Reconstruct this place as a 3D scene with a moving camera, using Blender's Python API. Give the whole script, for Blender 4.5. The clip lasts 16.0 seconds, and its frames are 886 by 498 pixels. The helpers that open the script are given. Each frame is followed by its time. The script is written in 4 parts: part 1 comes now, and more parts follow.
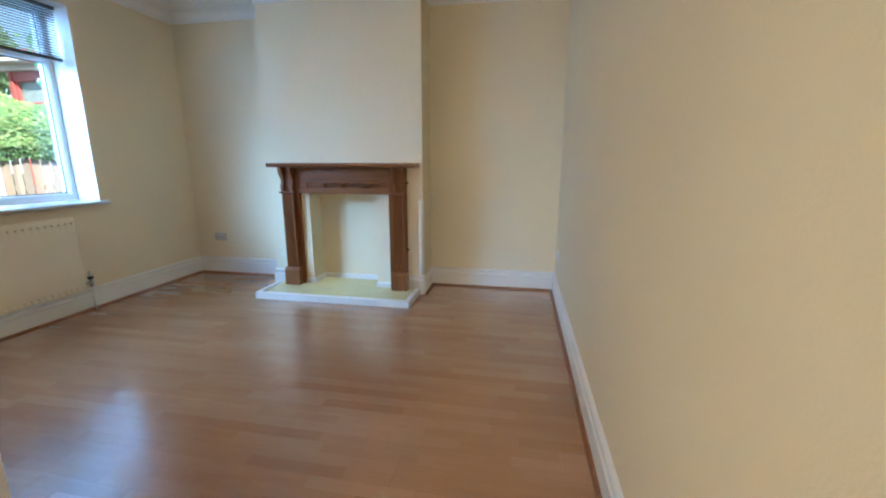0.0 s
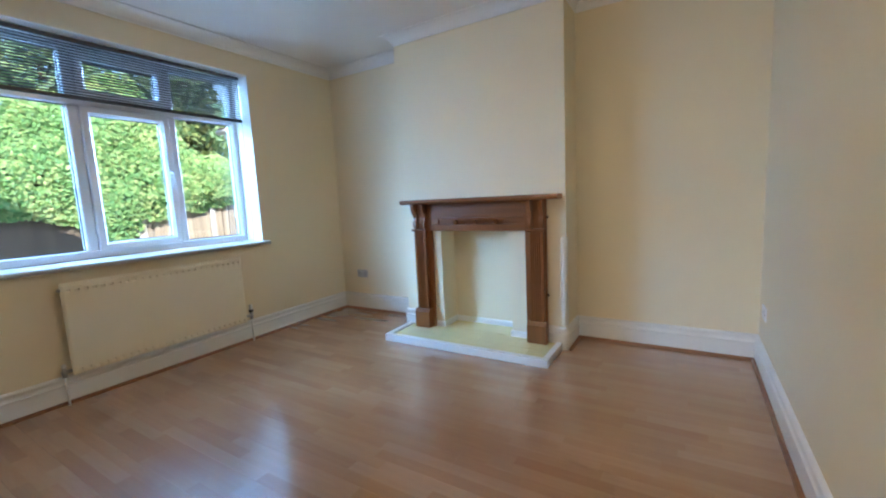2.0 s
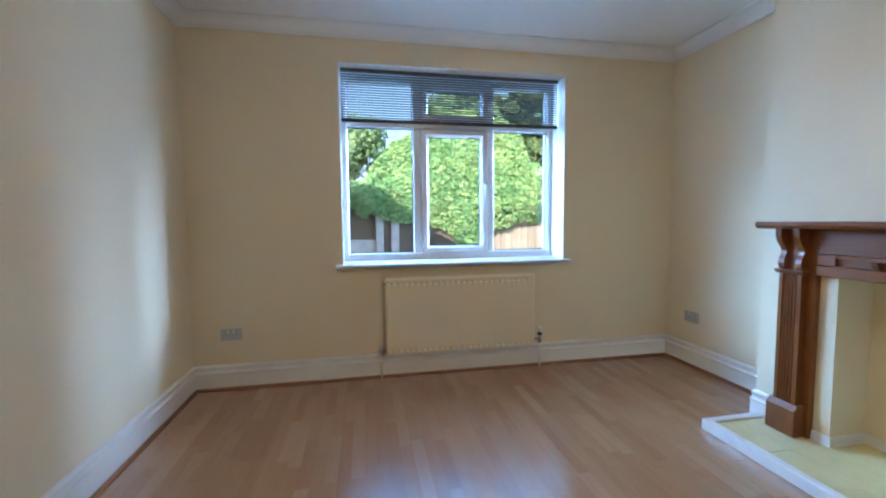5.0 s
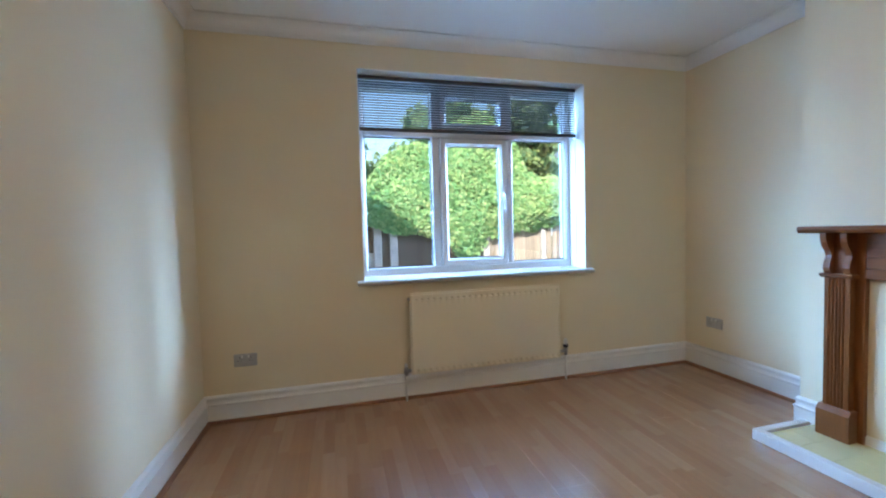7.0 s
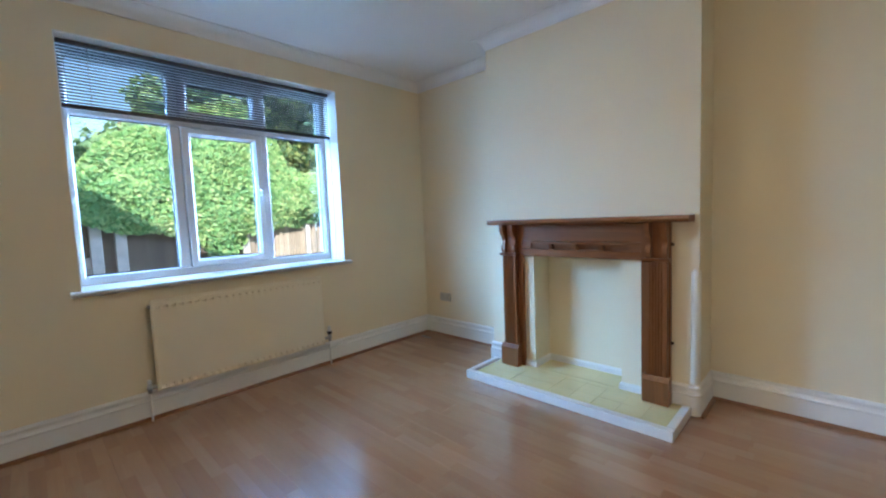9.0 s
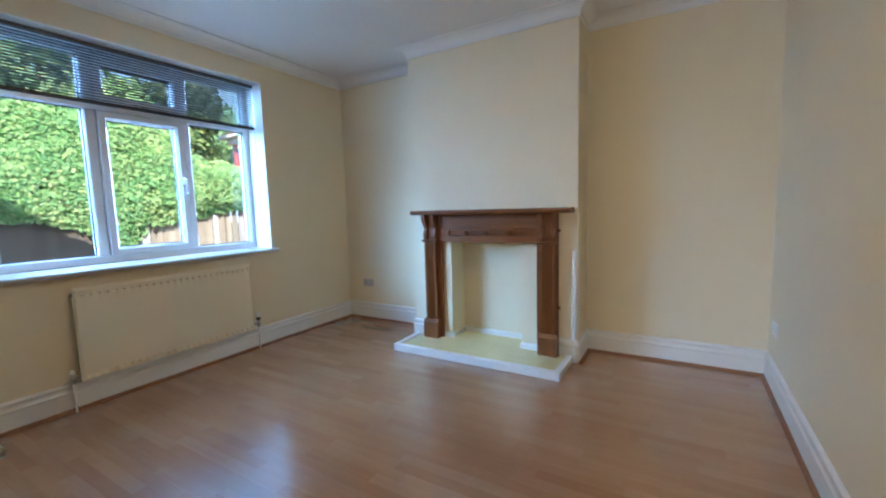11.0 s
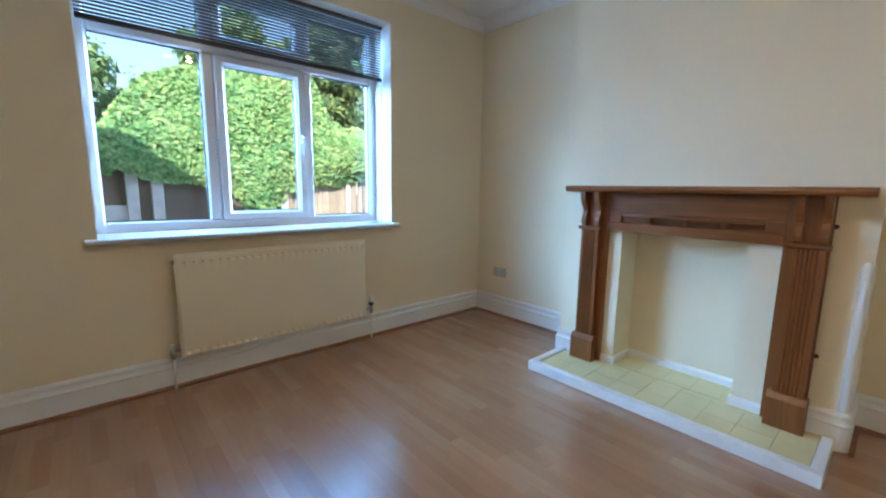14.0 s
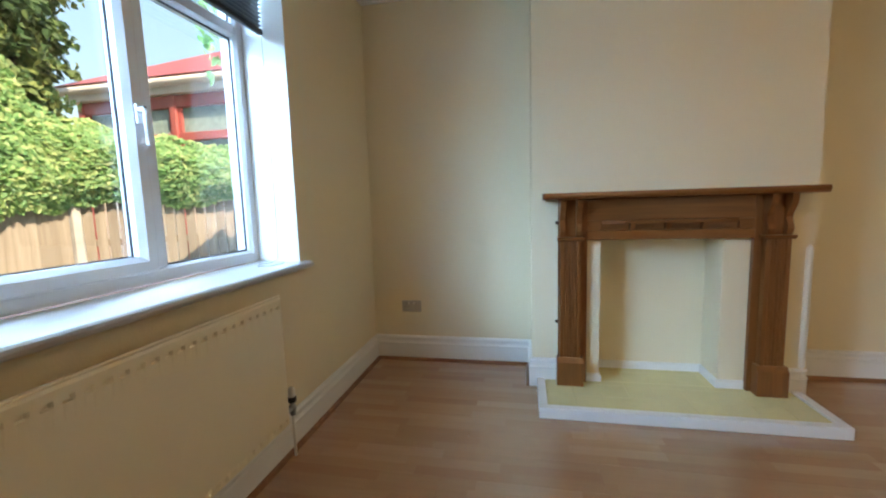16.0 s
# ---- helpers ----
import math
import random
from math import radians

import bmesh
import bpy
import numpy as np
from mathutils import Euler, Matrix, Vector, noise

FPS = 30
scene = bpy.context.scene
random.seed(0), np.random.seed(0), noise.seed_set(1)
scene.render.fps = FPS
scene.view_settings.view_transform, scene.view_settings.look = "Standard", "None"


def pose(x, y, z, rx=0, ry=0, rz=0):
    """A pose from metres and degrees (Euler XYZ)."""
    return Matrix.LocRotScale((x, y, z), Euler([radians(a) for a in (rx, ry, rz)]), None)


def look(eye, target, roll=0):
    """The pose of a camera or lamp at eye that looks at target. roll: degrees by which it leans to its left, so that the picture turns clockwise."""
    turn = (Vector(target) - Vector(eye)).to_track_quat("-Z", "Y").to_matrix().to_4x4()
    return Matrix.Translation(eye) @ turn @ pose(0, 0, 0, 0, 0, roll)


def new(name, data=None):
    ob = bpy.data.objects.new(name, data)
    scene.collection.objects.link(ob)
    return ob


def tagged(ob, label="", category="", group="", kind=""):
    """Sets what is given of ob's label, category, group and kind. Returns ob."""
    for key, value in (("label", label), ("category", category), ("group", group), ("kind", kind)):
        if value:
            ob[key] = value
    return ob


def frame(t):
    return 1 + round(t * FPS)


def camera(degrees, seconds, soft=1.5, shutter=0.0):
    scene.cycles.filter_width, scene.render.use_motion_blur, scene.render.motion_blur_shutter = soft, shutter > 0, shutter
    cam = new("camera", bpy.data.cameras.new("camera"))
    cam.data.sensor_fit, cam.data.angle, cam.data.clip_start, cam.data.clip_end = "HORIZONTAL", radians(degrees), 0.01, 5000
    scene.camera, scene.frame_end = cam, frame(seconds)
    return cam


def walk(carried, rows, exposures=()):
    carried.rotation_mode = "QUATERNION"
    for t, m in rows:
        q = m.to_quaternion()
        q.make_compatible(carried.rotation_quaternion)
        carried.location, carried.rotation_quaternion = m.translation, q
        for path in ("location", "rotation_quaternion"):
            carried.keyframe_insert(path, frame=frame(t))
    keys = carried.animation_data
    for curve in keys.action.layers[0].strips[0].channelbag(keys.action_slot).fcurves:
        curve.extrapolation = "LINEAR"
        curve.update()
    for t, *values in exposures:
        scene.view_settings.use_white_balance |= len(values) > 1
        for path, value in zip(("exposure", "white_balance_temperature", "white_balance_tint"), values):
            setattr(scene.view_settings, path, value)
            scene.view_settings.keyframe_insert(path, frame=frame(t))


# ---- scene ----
cam = camera(95.1, 16.0, soft=2.1)
PATH = [
    (0, (0.278, 0.199, 1.225), (-0.084, 2.122, 0.808), -0.0),
    (0.5, (0.221, 0.311, 1.231), (-0.271, 2.209, 0.835), -0.9),
    (1, (0.201, 0.403, 1.208), (-0.478, 2.246, 0.833), -1.5),
    (1.5, (0.22, 0.527, 1.208), (-0.676, 2.289, 0.903), -2.1),
    (2, (0.217, 0.696, 1.225), (-0.822, 2.387, 0.978), -2.8),
    (2.5, (0.199, 0.861, 1.216), (-0.91, 2.507, 0.972), -2.0),
    (3, (0.144, 1.048, 1.236), (-0.965, 2.694, 0.984), -1.5),
    (3.5, (0.1, 1.232, 1.217), (-1.199, 2.73, 0.953), -1.7),
    (4, (0.046, 1.379, 1.227), (-1.594, 2.501, 1.004), -0.2),
    (4.5, (-0.026, 1.424, 1.25), (-1.891, 2.122, 1.065), 0.3),
    (5, (-0.08, 1.441, 1.249), (-2.039, 1.816, 1.104), -0.5),
    (5.2, (-0.102, 1.37, 1.225), (-2.073, 1.685, 1.108), -0.9),
    (7.3, (-0.302, 1.096, 1.278), (-2.21, 1.691, 1.195), -1.9),
    (7.5, (-0.307, 1.103, 1.289), (-2.176, 1.808, 1.192), -1.5),
    (8, (-0.264, 1.151, 1.288), (-1.989, 2.157, 1.17), -0.9),
    (8.5, (-0.154, 1.122, 1.269), (-1.689, 2.399, 1.149), -1.3),
    (9, (-0.025, 1.042, 1.264), (-1.409, 2.477, 1.108), -2.3),
    (9.5, (0.014, 0.897, 1.251), (-1.148, 2.515, 1.069), -2.3),
    (9.7, (0.023, 0.839, 1.256), (-1.059, 2.511, 1.075), -2.3),
    (11.8, (0.126, 0.579, 1.218), (-0.886, 2.292, 1.013), -1.6),
    (12, (0.124, 0.602, 1.204), (-0.924, 2.293, 0.999), -1.6),
    (12.5, (0.102, 0.747, 1.222), (-1.055, 2.361, 0.981), -1.1),
    (13, (0.044, 0.927, 1.232), (-1.216, 2.456, 0.959), -0.3),
    (13.5, (-0.144, 1.117, 1.192), (-1.523, 2.534, 0.893), 0.5),
    (14, (-0.529, 1.233, 1.195), (-2.011, 2.542, 0.897), 0.8),
    (14.5, (-0.989, 1.298, 1.19), (-2.548, 2.525, 0.936), 1.4),
    (15, (-1.399, 1.281, 1.184), (-2.748, 2.728, 0.892), 1.6),
    (15.5, (-1.762, 1.218, 1.209), (-2.59, 3.018, 0.933), 0.9),
    (16, (-2.152, 1.222, 1.183), (-2.544, 3.17, 0.959), -1.7),
]
EXPOSURES = [(0.0, 1.40, 6550, 13), (3.0, 1.34, 6550, 15), (5.0, 1.36, 6550, 16), (7.5, 1.30, 6700, 16), (8.5, 1.28, 6500, 14), (9.5, 1.26, 6350, 14), (12.5, 1.26, 6350, 14),
             (14.5, 1.26, 6600, 14), (15.0, 1.14, 6750, 15), (15.5, 1.01, 7900, 17), (16.0, 0.94, 8900, 18)]
walk(cam, [(t, look(eye, target, roll)) for t, eye, target, roll in PATH], EXPOSURES)

# ---- world, sun, large lights ----
world = bpy.data.worlds.new("sky")
scene.world = world
world.use_nodes = True
wn = world.node_tree.nodes
sky = wn.new("ShaderNodeTexSky")
sky.sky_type, sky.sun_disc = "NISHITA", False
SUN_EL, SUN_AZ = 43.0, -30.0          # degrees; azimuth of the sun, from +x towards +y
sky.sun_elevation, sky.sun_rotation = radians(SUN_EL), radians(90 - SUN_AZ)
wn["Background"].inputs["Strength"].default_value = 0.12
world.node_tree.links.new(sky.outputs[0], wn["Background"].inputs["Color"])

sun_data = bpy.data.lights.new("sun", "SUN")
sun_data.energy, sun_data.angle, sun_data.color = 5.0, radians(0.5), (1.0, 0.95, 0.86)
sun = new("sun", sun_data)
_s = Vector((math.cos(radians(SUN_EL)) * math.cos(radians(SUN_AZ)), math.cos(radians(SUN_EL)) * math.sin(radians(SUN_AZ)), math.sin(radians(SUN_EL))))
sun.matrix_world = look(_s * 30, (0, 0, 0))

# area lamps added out of view round the window, standing in for sky light
def fill_patch(name, eye, target, w, h, power, colour=(0.40, 0.64, 1.0), spread=115):
    data = bpy.data.lights.new(name, "AREA")
    data.shape, data.size, data.size_y, data.energy, data.color, data.spread = "RECTANGLE", w, h, power, colour, radians(spread)
    new(name, data).matrix_world = look(eye, target)

fill_patch("sky_fill_above", (-4.85, 2.3, 3.95), (-3.3, 2.25, 1.6), 4.2, 2.3, 62.0, (0.16, 0.47, 1.0))
fill_patch("sky_fill_along", (-5.35, 0.0, 2.7), (-2.4, 2.6, 0.9), 2.2, 1.8, 125.0, (0.25, 0.54, 1.0))
fill_patch("sky_fill_beyond", (-4.40, 5.40, 2.55), (-2.8, 1.7, 1.1), 1.0, 1.6, 190.0, (0.34, 0.60, 1.0))
# unseen fill lamp added in the hall to brighten the plain wall
fill_patch("hall_fill", (0.00, -0.80, 1.25), (0.62, 1.2, 0.75), 0.7, 1.5, 5.5, (1.0, 0.93, 0.78), 120)

# ---- materials ----
def mat(name, base, rough=0.5, metal=0.0, noise_scale=0.0, dark=0.85, bump=0.0, bump_scale=60.0, coat=0.0, spec=0.5):
    m = bpy.data.materials.new(name)
    m.use_nodes = True
    nt = m.node_tree
    b = nt.nodes["Principled BSDF"]
    b.inputs["Base Color"].default_value = (*base, 1)
    b.inputs["Roughness"].default_value, b.inputs["Metallic"].default_value = rough, metal
    b.inputs["Coat Weight"].default_value = coat
    b.inputs["Specular IOR Level"].default_value = spec
    geo = nt.nodes.new("ShaderNodeNewGeometry")
    if noise_scale:
        n = nt.nodes.new("ShaderNodeTexNoise")
        n.inputs["Scale"].default_value, n.inputs["Detail"].default_value = noise_scale, 5
        nt.links.new(geo.outputs["Position"], n.inputs["Vector"])
        r = nt.nodes.new("ShaderNodeMapRange")
        r.inputs["From Min"].default_value, r.inputs["From Max"].default_value = 0.3, 0.7
        nt.links.new(n.outputs["Fac"], r.inputs["Value"])
        mx = nt.nodes.new("ShaderNodeMix")
        mx.data_type = "RGBA"
        mx.inputs["A"].default_value = (*[c * dark for c in base], 1)
        mx.inputs["B"].default_value = (*base, 1)
        nt.links.new(r.outputs["Result"], mx.inputs["Factor"])
        nt.links.new(mx.outputs["Result"], b.inputs["Base Color"])
    if bump:
        n2 = nt.nodes.new("ShaderNodeTexNoise")
        n2.inputs["Scale"].default_value, n2.inputs["Detail"].default_value = bump_scale, 4
        nt.links.new(geo.outputs["Position"], n2.inputs["Vector"])
        bp = nt.nodes.new("ShaderNodeBump")
        bp.inputs["Strength"].default_value, bp.inputs["Distance"].default_value = bump, 0.004
        nt.links.new(n2.outputs["Fac"], bp.inputs["Height"])
        nt.links.new(bp.outputs["Normal"], b.inputs["Normal"])
    return m


def ramp(nt, stops):
    r = nt.nodes.new("ShaderNodeValToRGB")
    e = r.color_ramp.elements
    while len(e) < len(stops):
        e.new(0.5)
    for k, (p, c) in zip(e, stops):
        k.position, k.color = p, (*c, 1)
    return r


def math_node(nt, op, a, b=None):
    n = nt.nodes.new("ShaderNodeMath")
    n.operation = op
    for i, v in enumerate((a, b)):
        if v is None:
            continue
        if isinstance(v, (int, float)):
            n.inputs[i].default_value = v
        else:
            nt.links.new(v, n.inputs[i])
    return n.outputs[0]


def laminate():
    """Three-strip wood laminate: strips run along x, each block with its own tone and grain."""
    m = bpy.data.materials.new("laminate")
    m.use_nodes = True
    nt = m.node_tree
    b = nt.nodes["Principled BSDF"]
    geo = nt.nodes.new("ShaderNodeNewGeometry")
    sp = nt.nodes.new("ShaderNodeSeparateXYZ")
    nt.links.new(geo.outputs["Position"], sp.inputs[0])
    x, y = sp.outputs["X"], sp.outputs["Y"]
    row = math_node(nt, "FLOOR", math_node(nt, "DIVIDE", y, 0.0642))
    w1 = nt.nodes.new("ShaderNodeTexWhiteNoise")
    w1.noise_dimensions = "1D"
    nt.links.new(row, w1.inputs["W"])
    shift = math_node(nt, "MULTIPLY", w1.outputs["Value"], 5.0)
    col = math_node(nt, "FLOOR", math_node(nt, "DIVIDE", math_node(nt, "ADD", x, shift), 0.43))
    cb = nt.nodes.new("ShaderNodeCombineXYZ")
    nt.links.new(row, cb.inputs[0]), nt.links.new(col, cb.inputs[1])
    w2 = nt.nodes.new("ShaderNodeTexWhiteNoise")
    w2.noise_dimensions = "2D"
    nt.links.new(cb.outputs[0], w2.inputs["Vector"])
    tone = ramp(nt, [(0.0, (0.350, 0.175, 0.087)), (0.35, (0.385, 0.199, 0.101)), (0.80, (0.410, 0.216, 0.112)), (1.0, (0.445, 0.245, 0.133))])
    nt.links.new(w2.outputs["Value"], tone.inputs["Fac"])
    # grain, drawn out along x and offset block by block
    cg = nt.nodes.new("ShaderNodeCombineXYZ")
    nt.links.new(math_node(nt, "MULTIPLY", x, 3.0), cg.inputs[0])
    nt.links.new(math_node(nt, "MULTIPLY", y, 34.0), cg.inputs[1])
    nt.links.new(math_node(nt, "MULTIPLY", w2.outputs["Value"], 40.0), cg.inputs[2])
    g = nt.nodes.new("ShaderNodeTexNoise")
    g.inputs["Scale"].default_value, g.inputs["Detail"].default_value, g.inputs["Roughness"].default_value = 1.0, 6, 0.65
    nt.links.new(cg.outputs[0], g.inputs["Vector"])
    gr = ramp(nt, [(0.3, (0.92, 0.91, 0.90)), (0.7, (1.04, 1.04, 1.04))])
    nt.links.new(g.outputs["Fac"], gr.inputs["Fac"])
    mul = nt.nodes.new("ShaderNodeMix")
    mul.data_type, mul.blend_type = "RGBA", "MULTIPLY"
    mul.inputs["Factor"].default_value = 1.0
    nt.links.new(tone.outputs["Color"], mul.inputs["A"]), nt.links.new(gr.outputs["Color"], mul.inputs["B"])
    nt.links.new(mul.outputs["Result"], b.inputs["Base Color"])
    b.inputs["Specular IOR Level"].default_value = 0.75
    b.inputs["Coat Weight"].default_value, b.inputs["Coat Roughness"].default_value = 0.85, 0.19
    # scuffs in the gloss
    s = nt.nodes.new("ShaderNodeTexNoise")
    s.inputs["Scale"].default_value, s.inputs["Detail"].default_value = 2.2, 5
    nt.links.new(geo.outputs["Position"], s.inputs["Vector"])
    mr = nt.nodes.new("ShaderNodeMapRange")
    mr.inputs["To Min"].default_value, mr.inputs["To Max"].default_value = 0.20, 0.29
    nt.links.new(math_node(nt, "ADD", math_node(nt, "MULTIPLY", s.outputs["Fac"], 0.7), math_node(nt, "MULTIPLY", w2.outputs["Value"], 0.15)), mr.inputs["Value"])
    nt.links.new(mr.outputs["Result"], b.inputs["Roughness"])
    bp = nt.nodes.new("ShaderNodeBump")
    bp.inputs["Strength"].default_value, bp.inputs["Distance"].default_value = 0.035, 0.001
    nt.links.new(g.outputs["Fac"], bp.inputs["Height"]), nt.links.new(bp.outputs["Normal"], b.inputs["Normal"])
    return m


def timber(name, light, dark_c, rough, axis, scale=1.0, spread=0.06):
    """Wood with grain along one axis (0, 1 or 2)."""
    m = bpy.data.materials.new(name)
    m.use_nodes = True
    nt = m.node_tree
    b = nt.nodes["Principled BSDF"]
    geo = nt.nodes.new("ShaderNodeNewGeometry")
    oi = nt.nodes.new("ShaderNodeObjectInfo")
    mp = nt.nodes.new("ShaderNodeMapping")
    sc = [34.0 * scale] * 3
    sc[axis] = 2.0 * scale
    mp.inputs["Scale"].default_value = sc
    nt.links.new(geo.outputs["Position"], mp.inputs["Vector"])
    off = nt.nodes.new("ShaderNodeCombineXYZ")
    for i in range(3):
        nt.links.new(math_node(nt, "MULTIPLY", oi.outputs["Random"], 37.0), off.inputs[i])
    nt.links.new(off.outputs[0], mp.inputs["Location"])
    n = nt.nodes.new("ShaderNodeTexNoise")
    n.inputs["Scale"].default_value, n.inputs["Detail"].default_value, n.inputs["Distortion"].default_value = 1.0, 6, 0.6
    nt.links.new(mp.outputs[0], n.inputs["Vector"])
    rp = ramp(nt, [(0.28, dark_c), (0.5, [(p + q) / 2 for p, q in zip(light, dark_c)]), (0.72, light)])
    nt.links.new(n.outputs["Fac"], rp.inputs["Fac"])
    hs = nt.nodes.new("ShaderNodeHueSaturation")
    nt.links.new(rp.outputs["Color"], hs.inputs["Color"])
    nt.links.new(math_node(nt, "ADD", math_node(nt, "MULTIPLY", oi.outputs["Random"], spread), 1.0 - spread / 2), hs.inputs["Value"])
    nt.links.new(hs.outputs["Color"], b.inputs["Base Color"])
    b.inputs["Roughness"].default_value = rough
    bp = nt.nodes.new("ShaderNodeBump")
    bp.inputs["Strength"].default_value, bp.inputs["Distance"].default_value = 0.2, 0.0015
    nt.links.new(n.outputs["Fac"], bp.inputs["Height"]), nt.links.new(bp.outputs["Normal"], b.inputs["Normal"])
    return m


def leaf_mat(name, a, c, d):
    m = bpy.data.materials.new(name)
    m.use_nodes = True
    nt = m.node_tree
    b = nt.nodes["Principled BSDF"]
    geo = nt.nodes.new("ShaderNodeNewGeometry")
    rp = ramp(nt, [(0.0, a), (0.55, c), (1.0, d)])
    patch = nt.nodes.new("ShaderNodeTexNoise")
    patch.inputs["Scale"].default_value, patch.inputs["Detail"].default_value = 1.4, 3
    nt.links.new(geo.outputs["Position"], patch.inputs["Vector"])
    own = math_node(nt, "MULTIPLY", geo.outputs["Random Per Island"], 0.75)
    nt.links.new(math_node(nt, "ADD", own, math_node(nt, "SUBTRACT", math_node(nt, "MULTIPLY", patch.outputs["Fac"], 1.1), 0.32)), rp.inputs["Fac"])
    nt.links.new(rp.outputs["Color"], b.inputs["Base Color"])
    b.inputs["Roughness"].default_value = 0.58
    tr = nt.nodes.new("ShaderNodeBsdfTranslucent")
    nt.links.new(rp.outputs["Color"], tr.inputs["Color"])
    mx = nt.nodes.new("ShaderNodeMixShader")
    mx.inputs[0].default_value = 0.38
    nt.links.new(b.outputs[0], mx.inputs[1]), nt.links.new(tr.outputs[0], mx.inputs[2])
    nt.links.new(mx.outputs[0], nt.nodes["Material Output"].inputs["Surface"])
    return m


def glass(name, tint=(0.96, 0.985, 0.98), rough=0.0):
    m = bpy.data.materials.new(name)
    m.use_nodes = True
    nt = m.node_tree
    b = nt.nodes["Principled BSDF"]
    b.inputs["Base Color"].default_value = (*tint, 1)
    b.inputs["Transmission Weight"].default_value, b.inputs["Roughness"].default_value, b.inputs["IOR"].default_value = 1.0, rough, 1.45
    return m


M_WALL = mat("cream_emulsion", (0.82, 0.715, 0.51), 0.75, 0, 1.3, 0.965, 0.18, 130, spec=0.3)
M_CEIL = mat("white_ceiling_paint", (0.83, 0.82, 0.79), 0.85, 0, 1.5, 0.97, 0.15, 90, spec=0.3)
M_GLOSS = mat("white_gloss_paint", (0.82, 0.81, 0.77), 0.28, 0, 5, 0.95, 0.05, 40)
M_FLOOR = laminate()
M_BEAD = timber("floor_bead", (0.30, 0.125, 0.048), (0.20, 0.080, 0.030), 0.4, 0)
M_PINE_X = timber("stained_pine_across", (0.250, 0.086, 0.022), (0.165, 0.052, 0.013), 0.33, 0)
M_PINE_Z = timber("stained_pine_upright", (0.250, 0.086, 0.022), (0.165, 0.052, 0.013), 0.33, 2)
M_UPVC = mat("white_upvc", (0.75, 0.765, 0.78), 0.22, 0, 3, 0.97)
M_GASKET = mat("black_gasket", (0.02, 0.02, 0.02), 0.6)
M_GLASS = glass("window_glass")
M_RAD = mat("cream_radiator_enamel", (0.85, 0.77, 0.58), 0.35, 0, 2.5, 0.96)
M_BLIND = mat("dark_grey_aluminium_slat", (0.10, 0.10, 0.105), 0.42, 0.3, 6, 0.85)
M_BLACK = mat("black_rail", (0.018, 0.018, 0.02), 0.4, 0, 9, 0.8)
M_CORD = mat("grey_cord", (0.16, 0.16, 0.16), 0.8)
M_TILE = mat("yellow_glazed_tile", (0.78, 0.69, 0.36), 0.22, 0, 6, 0.90, 0.05, 30)
M_GROUT = mat("hearth_grout", (0.70, 0.61, 0.32), 0.85, 0, 14, 0.8, 0.2, 120)
M_STEEL = mat("brushed_steel", (0.55, 0.54, 0.52), 0.38, 0.85, 30, 0.9)
M_SOCKET = mat("white_plastic", (0.80, 0.79, 0.76), 0.35, 0, 5, 0.96)
M_BRASS = mat("aged_brass", (0.62, 0.46, 0.20), 0.28, 1.0, 12, 0.8)
M_CHROME = mat("dull_chrome", (0.50, 0.49, 0.46), 0.3, 1.0, 20, 0.8)
M_DARKWOOD = mat("dark_screw_cap", (0.05, 0.025, 0.015), 0.5, 0, 20, 0.8)
M_DOOR = mat("cream_gloss_door_paint", (0.80, 0.76, 0.66), 0.3, 0, 3, 0.96, 0.05, 30)
M_FENCE = timber("weathered_fence_board", (0.36, 0.315, 0.255), (0.23, 0.195, 0.155), 0.85, 2, 0.6, 0.34)
# fence board colour darkened for the panels in the house's shade
M_FENCE_SHADED = timber("shaded_fence_board", (0.155, 0.13, 0.105), (0.10, 0.082, 0.068), 0.85, 2, 0.6, 0.34)
M_LAP = timber("brown_lap_board", (0.15, 0.115, 0.075), (0.085, 0.062, 0.042), 0.85, 1, 0.6, 0.3)
M_CONC = mat("concrete_post", (0.52, 0.51, 0.48), 0.9, 0, 8, 0.75, 0.5, 60)
M_RENDER = mat("pale_render", (0.60, 0.58, 0.54), 0.9, 0, 3, 0.85, 0.4, 70)
M_BRICK = mat("house_brick", (0.34, 0.16, 0.10), 0.9, 0, 7, 0.7, 0.5, 40)
M_GRASS = mat("garden_ground", (0.12, 0.13, 0.06), 0.95, 0, 2, 0.6, 0.8, 25)
M_IVY = leaf_mat("ivy_leaf", (0.11, 0.31, 0.13), (0.23, 0.47, 0.18), (0.50, 0.63, 0.29))
M_IVYCORE = mat("ivy_stems", (0.13, 0.25, 0.09), 0.95, 0, 6, 0.5, 0.6, 20)
# last tone is brightened to paint sunlit leaf clusters into the dark crown
M_DARKLEAF = leaf_mat("dark_evergreen_leaf", (0.02, 0.06, 0.03), (0.08, 0.18, 0.07), (0.28, 0.36, 0.12))
# distance haze is mixed into these leaf colours, lighter and bluer
M_FARLEAF = leaf_mat("hazed_far_leaf", (0.14, 0.29, 0.16), (0.21, 0.38, 0.19), (0.32, 0.47, 0.21))
M_BARK = mat("bark", (0.12, 0.085, 0.055), 0.95, 0, 9, 0.6, 0.8, 25)
M_RED = mat("red_brown_frame", (0.50, 0.13, 0.12), 0.4, 0, 4, 0.85)
M_WHITEFASCIA = mat("white_fascia", (0.78, 0.77, 0.74), 0.45, 0, 4, 0.9)
M_OBSCURE = mat("obscured_green_glass", (0.36, 0.52, 0.50), 0.25, 0, 22, 0.6, 0.4, 45)

